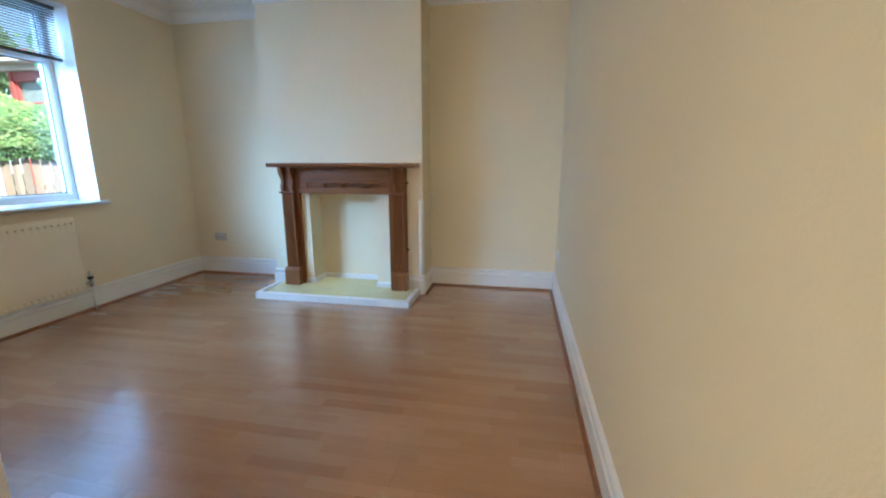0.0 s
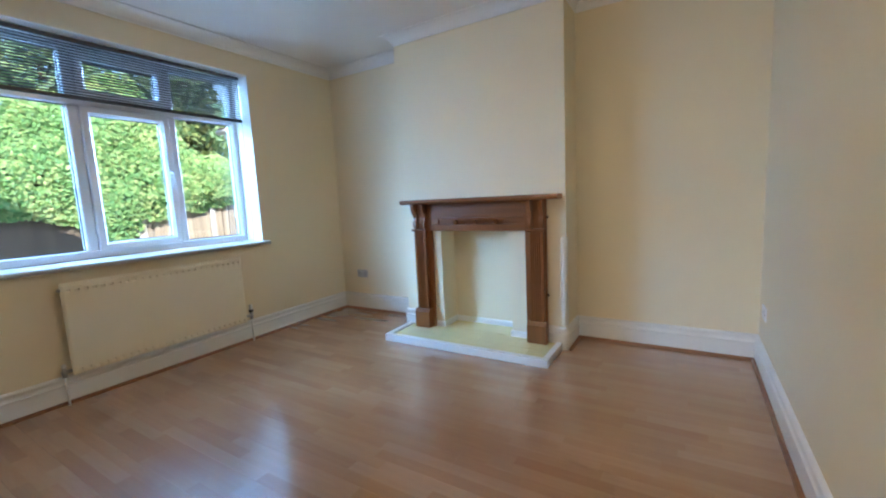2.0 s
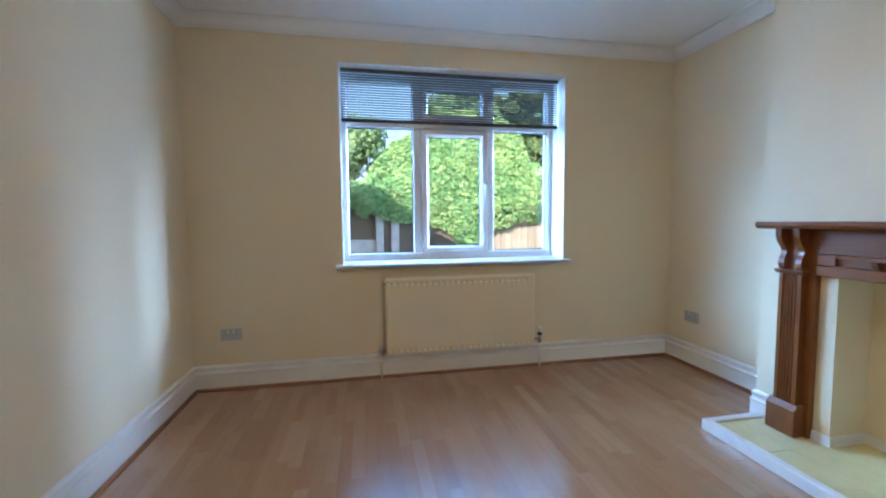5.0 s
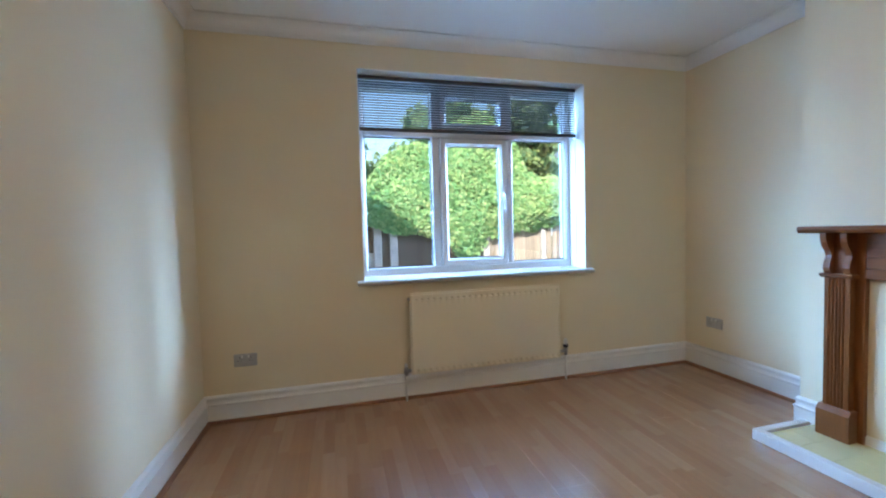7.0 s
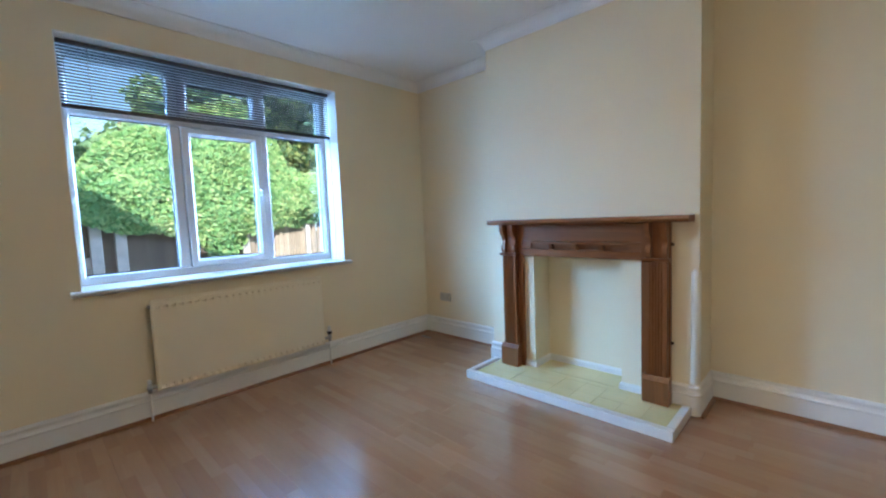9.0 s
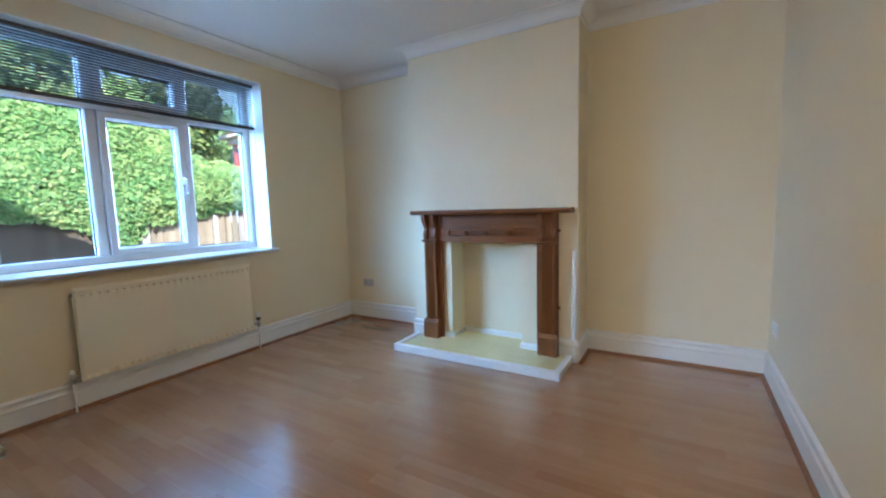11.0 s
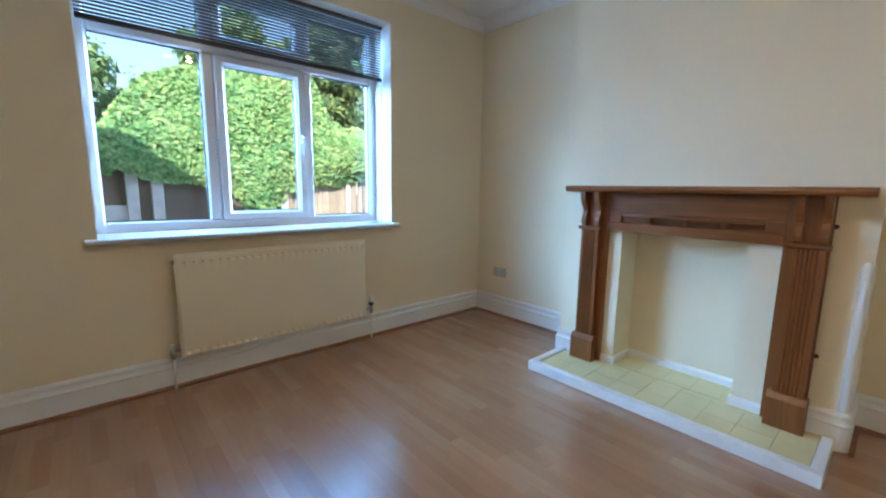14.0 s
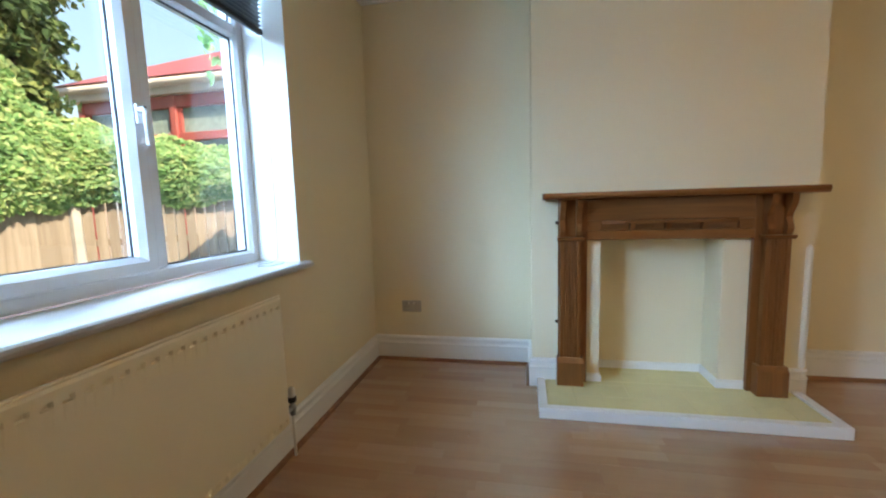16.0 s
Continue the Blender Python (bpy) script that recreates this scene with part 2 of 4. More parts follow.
# ---- mesh helpers ----
def box(bm, a, b, bevel=0.0, seg=1):
    """A box from corner a to corner b, its edges rounded."""
    a, b = [min(p, q) for p, q in zip(a, b)], [max(p, q) for p, q in zip(a, b)]
    vs = [bm.verts.new((x, y, z)) for x in (a[0], b[0]) for y in (a[1], b[1]) for z in (a[2], b[2])]
    fs = [bm.faces.new([vs[i] for i in f]) for f in ((0, 1, 3, 2), (4, 6, 7, 5), (0, 4, 5, 1), (2, 3, 7, 6), (0, 2, 6, 4), (1, 5, 7, 3))]
    if bevel:
        es = list({e for f in fs for e in f.edges})
        bmesh.ops.bevel(bm, geom=es, offset=bevel, segments=seg, profile=0.5, affect="EDGES")
    return bm


def lathe(bm, profile, m=None, n=20):
    """Turn (radius, height) pairs round z, then move by m."""
    rings = []
    for r, h in profile:
        rings.append([bm.verts.new((r * math.cos(2 * math.pi * i / n), r * math.sin(2 * math.pi * i / n), h)) for i in range(n)])
    for p, q in zip(rings, rings[1:]):
        for i in range(n):
            bm.faces.new((p[i], p[(i + 1) % n], q[(i + 1) % n], q[i]))
    bm.faces.new(rings[0][::-1]), bm.faces.new(rings[-1])
    if m is not None:
        bmesh.ops.transform(bm, matrix=m, verts=[v for r in rings for v in r])
    return bm


def lathe_shell(profile, thick, m, n=20):
    """A thin turned shell, open at its rim."""
    loop = profile + [(r - thick, h) for r, h in profile[::-1]]
    bm = bmesh.new()
    rings = [[bm.verts.new((r * math.cos(2 * math.pi * i / n), r * math.sin(2 * math.pi * i / n), h)) for i in range(n)] for r, h in loop]
    for p, q in zip(rings, rings[1:] + rings[:1]):
        for i in range(n):
            bm.faces.new((p[i], p[(i + 1) % n], q[(i + 1) % n], q[i]))
    bmesh.ops.transform(bm, matrix=m, verts=bm.verts)
    return bm


def tube(bm, pts, r, n=10):
    """A round bar along points."""
    pts = [Vector(p) for p in pts]
    rings = []
    for i, p in enumerate(pts):
        d = (pts[min(i + 1, len(pts) - 1)] - pts[max(i - 1, 0)]).normalized()
        u = d.orthogonal().normalized() if i == 0 else (u - d * u.dot(d)).normalized()
        v = d.cross(u)
        rr = r[i] if isinstance(r, (list, tuple)) else r
        rings.append([bm.verts.new(p + rr * (math.cos(2 * math.pi * k / n) * u + math.sin(2 * math.pi * k / n) * v)) for k in range(n)])
    for p, q in zip(rings, rings[1:]):
        for i in range(n):
            bm.faces.new((p[i], p[(i + 1) % n], q[(i + 1) % n], q[i]))
    bm.faces.new(rings[0][::-1]), bm.faces.new(rings[-1])
    return bm


def sweep(bm, profile, path, closed=False):
    """A moulding: profile of (out from the wall, height) along plan points, the room on the left, mitred."""
    n = len(path)
    loops = []
    for i in range(n):
        p = Vector(path[i])
        dirs = []
        if closed or i > 0:
            dirs.append((p - Vector(path[i - 1])).normalized())
        if closed or i < n - 1:
            dirs.append((Vector(path[(i + 1) % n]) - p).normalized())
        ns = [Vector((-d.y, d.x)) for d in dirs]
        if len(ns) == 1:
            mit = ns[0]
        else:
            s = ns[0] + ns[1]
            mit = s / (s.dot(ns[0]))
        loops.append([bm.verts.new((p.x + mit.x * d, p.y + mit.y * d, z)) for d, z in profile])
    k = len(profile)
    for i in range(n if closed else n - 1):
        a, b = loops[i], loops[(i + 1) % n]
        for j in range(k):
            bm.faces.new((a[j], b[j], b[(j + 1) % k], a[(j + 1) % k]))
    if not closed:
        bm.faces.new(loops[0]), bm.faces.new(loops[-1][::-1])
    return bm


def ring(bm, y0, y1, z0, z1, profile):
    """A rectangular frame in the y-z plane, mitred: profile of (inset, x)."""
    loops = [[bm.verts.new((x, y, z)) for y, z in ((y0 + d, z0 + d), (y1 - d, z0 + d), (y1 - d, z1 - d), (y0 + d, z1 - d))] for d, x in profile]
    k = len(loops)
    for i in range(k):
        a, b = loops[i], loops[(i + 1) % k]
        for j in range(4):
            bm.faces.new((a[j], a[(j + 1) % 4], b[(j + 1) % 4], b[j]))
    return bm


def prism(bm, outline, axis, lo, hi):
    """Extrude a 2D outline along an axis (0: outline is y,z; 1: x,z; 2: x,y)."""
    def at(p, c):
        q = list(p)
        q.insert(axis, c)
        return bm.verts.new(q)
    a, b = [at(p, lo) for p in outline], [at(p, hi) for p in outline]
    n = len(outline)
    bm.faces.new(a), bm.faces.new(b[::-1])
    for i in range(n):
        bm.faces.new((a[i], b[i], b[(i + 1) % n], a[(i + 1) % n]))
    return bm


def mesh_from(name, bm, material, smooth=False):
    bmesh.ops.recalc_face_normals(bm, faces=bm.faces)
    me = bpy.data.meshes.new(name)
    bm.to_mesh(me)
    bm.free()
    me.materials.append(material)
    if smooth:
        for p in me.polygons:
            p.use_smooth = True
    return me


def part(name, bm, material, parent=None, label="", smooth=False):
    ob = new(name, mesh_from(name, bm, material, smooth))
    if parent is not None:
        ob.parent = parent
    if label:
        tagged(ob, label)
    return ob


def structure(name, bm, material, label, category, smooth=False):
    return tagged(part(name, bm, material, None, "", smooth), label, category, "", "structure")


def thing(name, place, label, category, group="", kind=""):
    ob = new(name)
    ob.location = place
    ob.empty_display_size = 0.1
    return tagged(ob, label, category, group, kind)


def under(name, bm, material, parent, label="", smooth=False):
    """A part given in world coordinates under a thing whose base stands elsewhere."""
    base = Vector((0, 0, 0))
    p = parent
    while p is not None:
        base += p.location
        p = p.parent
    bmesh.ops.translate(bm, vec=-base, verts=bm.verts)
    return part(name, bm, material, parent, label, smooth)


def BM():
    return bmesh.new()


# ---- the plan ----
XW, XR, YB, YF = -3.285, 0.64, 0.18, 4.13       # inner faces: window wall, plain wall, door wall, fireplace wall
ZC = 2.685                                        # ceiling
CX0, CX1, CY = -2.105, -0.585, 3.79               # chimney breast
WY0, WY1, WZ0, WZ1 = 1.265, 3.105, 0.885, 2.43    # window opening
XO = -3.60                                        # outer face of the window wall
DX0, DX1, DZ = -0.27, 0.53, 2.05                  # doorway

# walls
bm = BM()
box(bm, (XO, -1.3, -0.2), (XW, WY0, 2.9)), box(bm, (XO, WY1, -0.2), (XW, YF + 0.2, 2.9))
box(bm, (XO, WY0, -0.2), (XW, WY1, WZ0)), box(bm, (XO, WY0, WZ1), (XW, WY1, 2.9))
structure("wall_window", bm, M_WALL, "cream painted wall with a wide window opening", "wall")
bm = box(BM(), (XW, YF, -0.2), (XR + 0.2, YF + 0.2, 2.9))
structure("wall_fireplace", bm, M_WALL, "cream painted alcove wall beside the chimney breast", "wall")
bm = box(BM(), (XR, -1.3, -0.2), (XR + 0.2, YF, 2.9))
structure("wall_plain", bm, M_WALL, "long plain cream painted wall", "wall")
bm = BM()
box(bm, (XW, YB - 0.12, -0.2), (DX0, YB, 2.9)), box(bm, (DX1, YB - 0.12, -0.2), (XR, YB, 2.9)), box(bm, (DX0, YB - 0.12, DZ), (DX1, YB, 2.9))
structure("wall_door", bm, M_WALL, "cream painted wall with the doorway", "wall")
bm = BM()
box(bm, (XW, -1.3, -0.2), (XR, -1.2, 2.9)), box(bm, (-1.3, -1.2, -0.2), (-1.2, YB - 0.12, 2.9))
structure("wall_hall", bm, M_WALL, "plain cream hall wall behind the doorway", "wall")
bm = BM()
RX0, RX1, RZ, RY = -1.70, -1.035, 1.0, 4.02      # fireplace recess
prism(bm, [(CX0, 0), (RX0, 0), (RX0, RZ), (RX1, RZ), (RX1, 0), (CX1, 0), (CX1, ZC), (CX0, ZC)], 1, CY, YF)
structure("wall_recess", box(BM(), (RX0, RY, 0), (RX1, YF, RZ)), M_WALL, "cream painted back of the fireplace recess", "wall")
structure("chimney_breast", bm, M_WALL, "cream painted chimney breast with an open recess", "chimney breast")
bm = box(BM(), (XO, -1.3, ZC), (XR + 0.2, YF + 0.2, ZC + 0.2))
structure("ceiling", bm, M_CEIL, "flat white painted ceiling", "ceiling")

# coving
cove = [(0.0, ZC + 0.004), (0.0, ZC - 0.085), (0.008, ZC - 0.085), (0.010, ZC - 0.076)]
cove += [(0.010 + 0.078 * (1 - math.cos(a)), ZC - 0.076 + 0.068 * math.sin(a)) for a in [radians(15 * i) for i in range(1, 7)]]
cove += [(0.094, ZC - 0.008), (0.094, ZC + 0.004)]
room = [(XR, YB), (XR, YF), (CX1, YF), (CX1, CY), (CX0, CY), (CX0, YF), (XW, YF), (XW, YB)]
structure("trim_coving", sweep(BM(), cove, room, True), M_CEIL, "white plaster coving round the ceiling", "coving")

# skirting with an ogee top, and the brown bead at the floor
skirt = [(0, 0), (0.020, 0), (0.020, 0.118), (0.0235, 0.124), (0.0235, 0.131), (0.017, 0.137), (0.014, 0.148), (0.0145, 0.158), (0.018, 0.164), (0.018, 0.174), (0.011, 0.182), (0.004, 0.186), (0, 0.186)]
bull = [(CX1 - 0.03 + 0.03 * math.cos(radians(a)), CY + 0.03 - 0.03 * math.sin(radians(a))) for a in range(0, 91, 15)]
structure("baseboard_1", sweep(BM(), skirt, [(XR, YB), (XR, YF), (CX1, YF)] + bull + [(-0.735, CY)]), M_GLOSS, "white gloss moulded skirting board", "skirting board")
structure("baseboard_2", sweep(BM(), skirt, [(-1.955, CY), (CX0, CY), (CX0, YF), (XW, YF), (XW, YB), (DX0 - 0.07, YB)]), M_GLOSS, "white gloss moulded skirting board", "skirting board")
bead = [(0.020, 0)] + [(0.020 + 0.019 * math.cos(radians(a)), 0.019 * math.sin(radians(a))) for a in (0, 30, 60, 90)]
structure("trim_bead_1", sweep(BM(), bead, [(XR, YB), (XR, YF), (CX1, YF), (CX1, CY - 0.02)]), M_BEAD, "brown wood bead along the floor edge", "floor bead")
structure("trim_bead_2", sweep(BM(), bead, [(CX0, CY - 0.02), (CX0, YF), (XW, YF), (XW, YB), (DX0 - 0.07, YB)]), M_BEAD, "brown wood bead along the floor edge", "floor bead")
# small skirting inside the fireplace
low = [(0, 0.05), (0.013, 0.05), (0.013, 0.086), (0.008, 0.094), (0.004, 0.1), (0, 0.1)]
structure("baseboard_3", sweep(BM(), low, [(-0.90, CY), (RX1, CY), (RX1, RY), (RX0, RY), (RX0, CY), (-1.78, CY)]), M_GLOSS, "low white skirting inside the fireplace recess", "skirting board")
# rounded corner bead of the chimney breast; its paler colour paints the light on it
bm = lathe(BM(), [(0.020, 0.186), (0.029, 0.20), (0.029, 0.875), (0.018, 0.905)], pose(CX1 - 0.021, CY + 0.021, 0), 32)
structure("trim_corner_bead", bm, M_DOOR, "rounded corner bead on the chimney breast, coloured paler as if lit", "corner bead", True)

# doorway lining
bm = BM()
arch = [(DX0 - 0.06, DX0 + 0.02), (DX1 - 0.02, DX1 + 0.06)]
for a, b in arch:
    box(bm, (a, YB, 0), (b, YB + 0.018, DZ + 0.05), 0.004)
box(bm, (DX0 + 0.02, YB, DZ - 0.02), (DX1 - 0.02, YB + 0.018, DZ + 0.05), 0.004)
box(bm, (DX0, YB - 0.125, 0), (DX0 + 0.02, YB - 0.002, DZ)), box(bm, (DX1 - 0.02, YB - 0.125, 0), (DX1, YB - 0.002, DZ)), box(bm, (DX0 + 0.02, YB - 0.125, DZ - 0.02), (DX1 - 0.02, YB - 0.002, DZ))
structure("trim_doorway", bm, M_GLOSS, "white gloss door lining and architrave", "door frame")

# ---- window ----
win = thing("window_1", (XO, 2.185, WZ0), "white plastic six-light window with a central opening sash", "window", "", "structure")
FX0, FX1 = -3.60, -3.515
prof = [(0, FX0), (0, FX1), (0.040, FX1), (0.052, FX1 - 0.016), (0.052, FX0)]
under("window_frame", ring(BM(), WY0, WY1, WZ0 + 0.03, WZ1, prof), M_UPVC, win)
def bar(y0, y1, z0, z1, x1=FX1):
    return box(BM(), (FX0 + 0.002, y0, z0), (x1 - 0.001, y1, z1), 0.010)
GZ0, GZ1 = 0.972, 2.008
ty0, ty1 = WY0 + 0.050, WY1 - 0.050
under("transom", bar(ty0, ty1, GZ1, GZ1 + 0.062), M_UPVC, win)
for a, b in ((1.848, 1.918), (2.500, 2.558)):
    under("mullion", bar(a, b, WZ0 + 0.08, GZ1), M_UPVC, win)
    under("mullion", bar(a, b, GZ1 + 0.062, WZ1 - 0.05), M_UPVC, win)
under("bottom_rail", bar(ty0, ty1, WZ0 + 0.03, GZ0, FX1 + 0.002), M_UPVC, win)
sprof = [(0, FX0 + 0.03), (0, FX1 + 0.012), (0.006, FX1 + 0.018), (0.042, FX1 + 0.018), (0.060, FX1 - 0.004), (0.060, FX0 + 0.03)]
sash = under("sash", ring(BM(), 1.920, 2.498, GZ0 - 0.010, GZ1 - 0.002, sprof), M_UPVC, win)
tsash = under("sash", ring(BM(), 1.920, 2.498, GZ1 + 0.064, WZ1 - 0.045, sprof), M_UPVC, win)
lights = [(ty0, 1.848, GZ0, GZ1), (1.978, 2.440, GZ0 + 0.048, GZ1 - 0.06), (2.558, ty1, GZ0, GZ1),
          (ty0, 1.848, GZ1 + 0.062, WZ1 - 0.05), (1.978, 2.440, GZ1 + 0.122, WZ1 - 0.105), (2.558, ty1, GZ1 + 0.062, WZ1 - 0.05)]
for y0, y1, z0, z1 in lights:
    g = under("pane", box(BM(), (-3.562, y0 - 0.004, z0 - 0.004), (-3.558, y1 + 0.004, z1 + 0.004)), M_GLASS, win, "clear window glass")
    g.visible_shadow = False
    gp = [(0, -3.553), (0, -3.546), (0.006, -3.546), (0.006, -3.553)]
    under("gasket", ring(BM(), y0, y1, z0, z1, gp), M_GASKET, win, "black rubber glazing gasket")
# handle on the sash
bm = BM()
box(bm, (FX1 + 0.018, 2.459, 1.495), (FX1 + 0.030, 2.479, 1.565), 0.004, 2)
h = under("handle", bm, M_UPVC, win, "white plastic window handle")
bm = tube(BM(), [(FX1 + 0.03, 2.469, 1.545), (FX1 + 0.05, 2.469, 1.545), (FX1 + 0.056, 2.469, 1.53), (FX1 + 0.054, 2.469, 1.42)], [0.009, 0.009, 0.009, 0.007])
under("lever", bm, M_UPVC, h)
bm = lathe(BM(), [(0.005, 0), (0.005, 0.004)], pose(FX1 + 0.052, 2.469, 1.55, 0, 90, 0), 12)
under("key_hole", bm, M_BLACK, h)
# inner sill board
bm = BM()
nose = [(XO + 0.085, WZ0 - 0.006), (XW + 0.040, WZ0 - 0.012), (XW + 0.050, WZ0 - 0.006), (XW + 0.054, WZ0 + 0.004), (XW + 0.050, WZ0 + 0.014), (XW + 0.040, WZ0 + 0.020), (XO + 0.085, WZ0 + 0.026)]
prism(bm, [(x, z) for x, z in nose], 1, WY0 + 0.001, WY1 - 0.001)
prism(bm, [(XW + 0.001, WZ0 - 0.010)] + nose[1:6] + [(XW + 0.001, WZ0 + 0.0215)], 1, WY0 - 0.048, WY1 + 0.048)
under("window_sill", bm, M_GLOSS, win, "white gloss wooden window board")
# white reveal lining
bm = BM()
box(bm, (FX1 + 0.001, WY0 - 0.002, WZ0 + 0.022), (XW + 0.001, WY0 + 0.004, WZ1)), box(bm, (FX1 + 0.001, WY1 - 0.004, WZ0 + 0.022), (XW + 0.001, WY1 + 0.002, WZ1)), box(bm, (FX1 + 0.001, WY0 + 0.004, WZ1 - 0.004), (XW + 0.001, WY1 - 0.004, WZ1 + 0.002))
under("reveal", bm, M_GLOSS, win, "white painted window reveal")

# ---- ceiling light in the middle of the room ----
def glow(name, colour, strength):
    m = bpy.data.materials.new(name)
    m.use_nodes = True
    b = m.node_tree.nodes["Principled BSDF"]
    b.inputs["Base Color"].default_value = (*colour, 1)
    b.inputs["Emission Color"].default_value, b.inputs["Emission Strength"].default_value = (*colour, 1), strength
    return m
M_BULB = glow("warm_lit_bulb", (1.0, 0.78, 0.52), 100.0)
lamp = thing("ceiling_light", (-1.32, 2.155, ZC), "ceiling light with three warm lit bulbs and added shades that cut the light", "ceiling light")
part("rose", lathe(BM(), [(0.055, -0.001), (0.055, -0.012), (0.040, -0.024), (0.012, -0.030), (0.012, -0.060), (0.020, -0.066), (0.020, -0.090), (0.006, -0.100)], None, 28), M_BRASS, lamp, "aged brass ceiling rose", True)
for k in range(3):
    ca, sa = math.cos(radians(40 + 120 * k)), math.sin(radians(40 + 120 * k))
    arm = part("arm", tube(BM(), [(0.016 * ca, 0.016 * sa, -0.078), (0.07 * ca, 0.07 * sa, -0.088), (0.11 * ca, 0.11 * sa, -0.082), (0.125 * ca, 0.125 * sa, -0.088)], 0.006), M_BRASS, lamp, "", True)
    part("lamp_holder", lathe(BM(), [(0.010, -0.082), (0.017, -0.086), (0.017, -0.114)], pose(0.125 * ca, 0.125 * sa, 0), 16), M_BRASS, arm, "", True)
    # unseen bell, added to keep bulb light off ceiling and upper walls
    part("shade", lathe_shell([(0.021, -0.096), (0.024, -0.108), (0.034, -0.128), (0.043, -0.150), (0.048, -0.168)], 0.002, pose(0.125 * ca, 0.125 * sa, 0), 24), M_SOCKET, arm, "small white bell added to cut the bulb's sideways light", True)
    part("bulb", lathe(BM(), [(0.012, -0.1142), (0.020, -0.128), (0.029, -0.146), (0.030, -0.158), (0.025, -0.172), (0.013, -0.182), (0.003, -0.185)], pose(0.125 * ca, 0.125 * sa, 0), 16), M_BULB, arm, "warm lit bulb", True)

# ---- venetian blind ----
blind = thing("venetian_blind", (-3.40, 2.185, WZ1 - 0.004), "dark grey venetian blind half drawn up in the window head", "blind")
BY0, BY1 = WY0 + 0.012, WY1 - 0.014
under("head_rail", box(BM(), (-3.415, BY0, WZ1 - 0.031), (-3.385, BY1, WZ1 - 0.005), 0.003), M_BLIND, blind)
under("bottom_rail", box(BM(), (-3.413, BY0, 2.020), (-3.387, BY1, 2.046), 0.004), M_BLACK, blind, "black bottom rail with stacked slats")
slat_me = None
nsl = 18
for i in range(nsl):
    z = 2.060 + i * (WZ1 - 0.045 - 2.060) / (nsl - 1)
    if slat_me is None:
        bm = BM()
        pr = [(-0.0125, -0.0015), (-0.006, 0.0008), (0, 0.0015), (0.006, 0.0008), (0.0125, -0.0015)]
        pr = pr + [(x, zz - 0.0006) for x, zz in pr[::-1]]
        prism(bm, pr, 1, BY0 - 2.185, BY1 - 2.185)
        bmesh.ops.rotate(bm, cent=(0, 0, 0), matrix=Matrix.Rotation(radians(-12), 3, "Y"), verts=bm.verts)
        slat_me = mesh_from("slat", bm, M_BLIND)
    s = new("slat", slat_me)
    s.parent = blind
    s.location = (0, 0, z - (WZ1 - 0.004))
for y in (1.42, 2.185, 2.95):
    for x in (-3.413, -3.387):
        under("ladder_cord", tube(BM(), [(x, y, 2.04), (x, y, WZ1 - 0.03)], 0.0011, 6), M_CORD, blind)

cord = [(-3.395, 3.086, 2.02), (-3.392, 3.088, 1.6), (-3.390, 3.086, 1.1), (-3.392, 3.080, 0.925), (-3.405, 3.040, 0.9095), (-3.43, 2.98, 0.9115), (-3.40, 2.93, 0.9095), (-3.345, 2.95, 0.9085), (-3.33, 3.03, 0.9085), (-3.36, 3.075, 0.909)]
under("pull_cord", tube(BM(), cord, 0.0014, 6), M_CORD, blind, "thin pale pull cord trailing onto the sill", True)

# ---- radiator ----
rad = thing("radiator", (XW, 2.2, 0), "cream enamelled pressed-steel panel radiator under the window", "radiator")
RY0, RY1, RZ0, RZ1, RXF = 1.583, 2.816, 0.192, 0.792, -3.212
bm = BM()
nf = 26
pitch = (RY1 - RY0 - 0.03) / nf
ys = [RY0, RY0 + 0.015]
for i in range(nf):
    y = RY0 + 0.015 + i * pitch
    ys += [y + pitch * 0.18, y + pitch * 0.32, y + pitch * 0.68, y + pitch * 0.82]
ys += [RY1 - 0.015, RY1]
zs = [RZ0, RZ0 + 0.006, RZ0 + 0.010, RZ0 + 0.025, RZ0 + 0.036, RZ0 + 0.039, RZ0 + 0.12, RZ1 - 0.10, RZ1 - 0.050, RZ1 - 0.047, RZ1 - 0.036, RZ1 - 0.033, RZ1 - 0.010, RZ1]
grid = []
for k, z in enumerate(zs):
    row = []
    for j, y in enumerate(ys):
        d = 0.0
        if 1 < j < len(ys) - 2 and (j - 2) % 4 in (1, 2):
            d = {3: -0.008, 4: -0.008, 8: -0.0015, 9: -0.010, 10: -0.010}.get(k, 0.0)
        if k in (0, len(zs) - 1) or j in (0, len(ys) - 1):
            d = -0.007
        row.append(bm.verts.new((RXF + d, y, z)))
    grid.append(row)
for a, b in zip(grid, grid[1:]):
    for j in range(len(ys) - 1):
        bm.faces.new((a[j], a[j + 1], b[j + 1], b[j]))
edge = [grid[0][j] for j in range(len(ys))] + [r[-1] for r in grid[1:]] + [grid[-1][j] for j in range(len(ys) - 2, -1, -1)] + [r[0] for r in grid[-2:0:-1]]
back = [bm.verts.new((RXF - 0.016, v.co.y, v.co.z)) for v in edge]
for i in range(len(edge)):
    bm.faces.new((edge[i], edge[(i + 1) % len(edge)], back[(i + 1) % len(edge)], back[i]))
bm.faces.new(back)
under("panel", bm, M_RAD, rad, "flat front panel with rows of pressed dimples")
under("top_seam", tube(BM(), [(RXF - 0.010, RY0 + 0.004, RZ1 + 0.003), (RXF - 0.010, RY1 - 0.004, RZ1 + 0.003)], 0.006), M_RAD, rad)
for y in (RY0 + 0.14, RY1 - 0.14):
    under("bracket", box(BM(), (XW, y - 0.02, RZ0 + 0.06), (XW + 0.024, y + 0.02, RZ1 - 0.06), 0.003), M_RAD, rad)
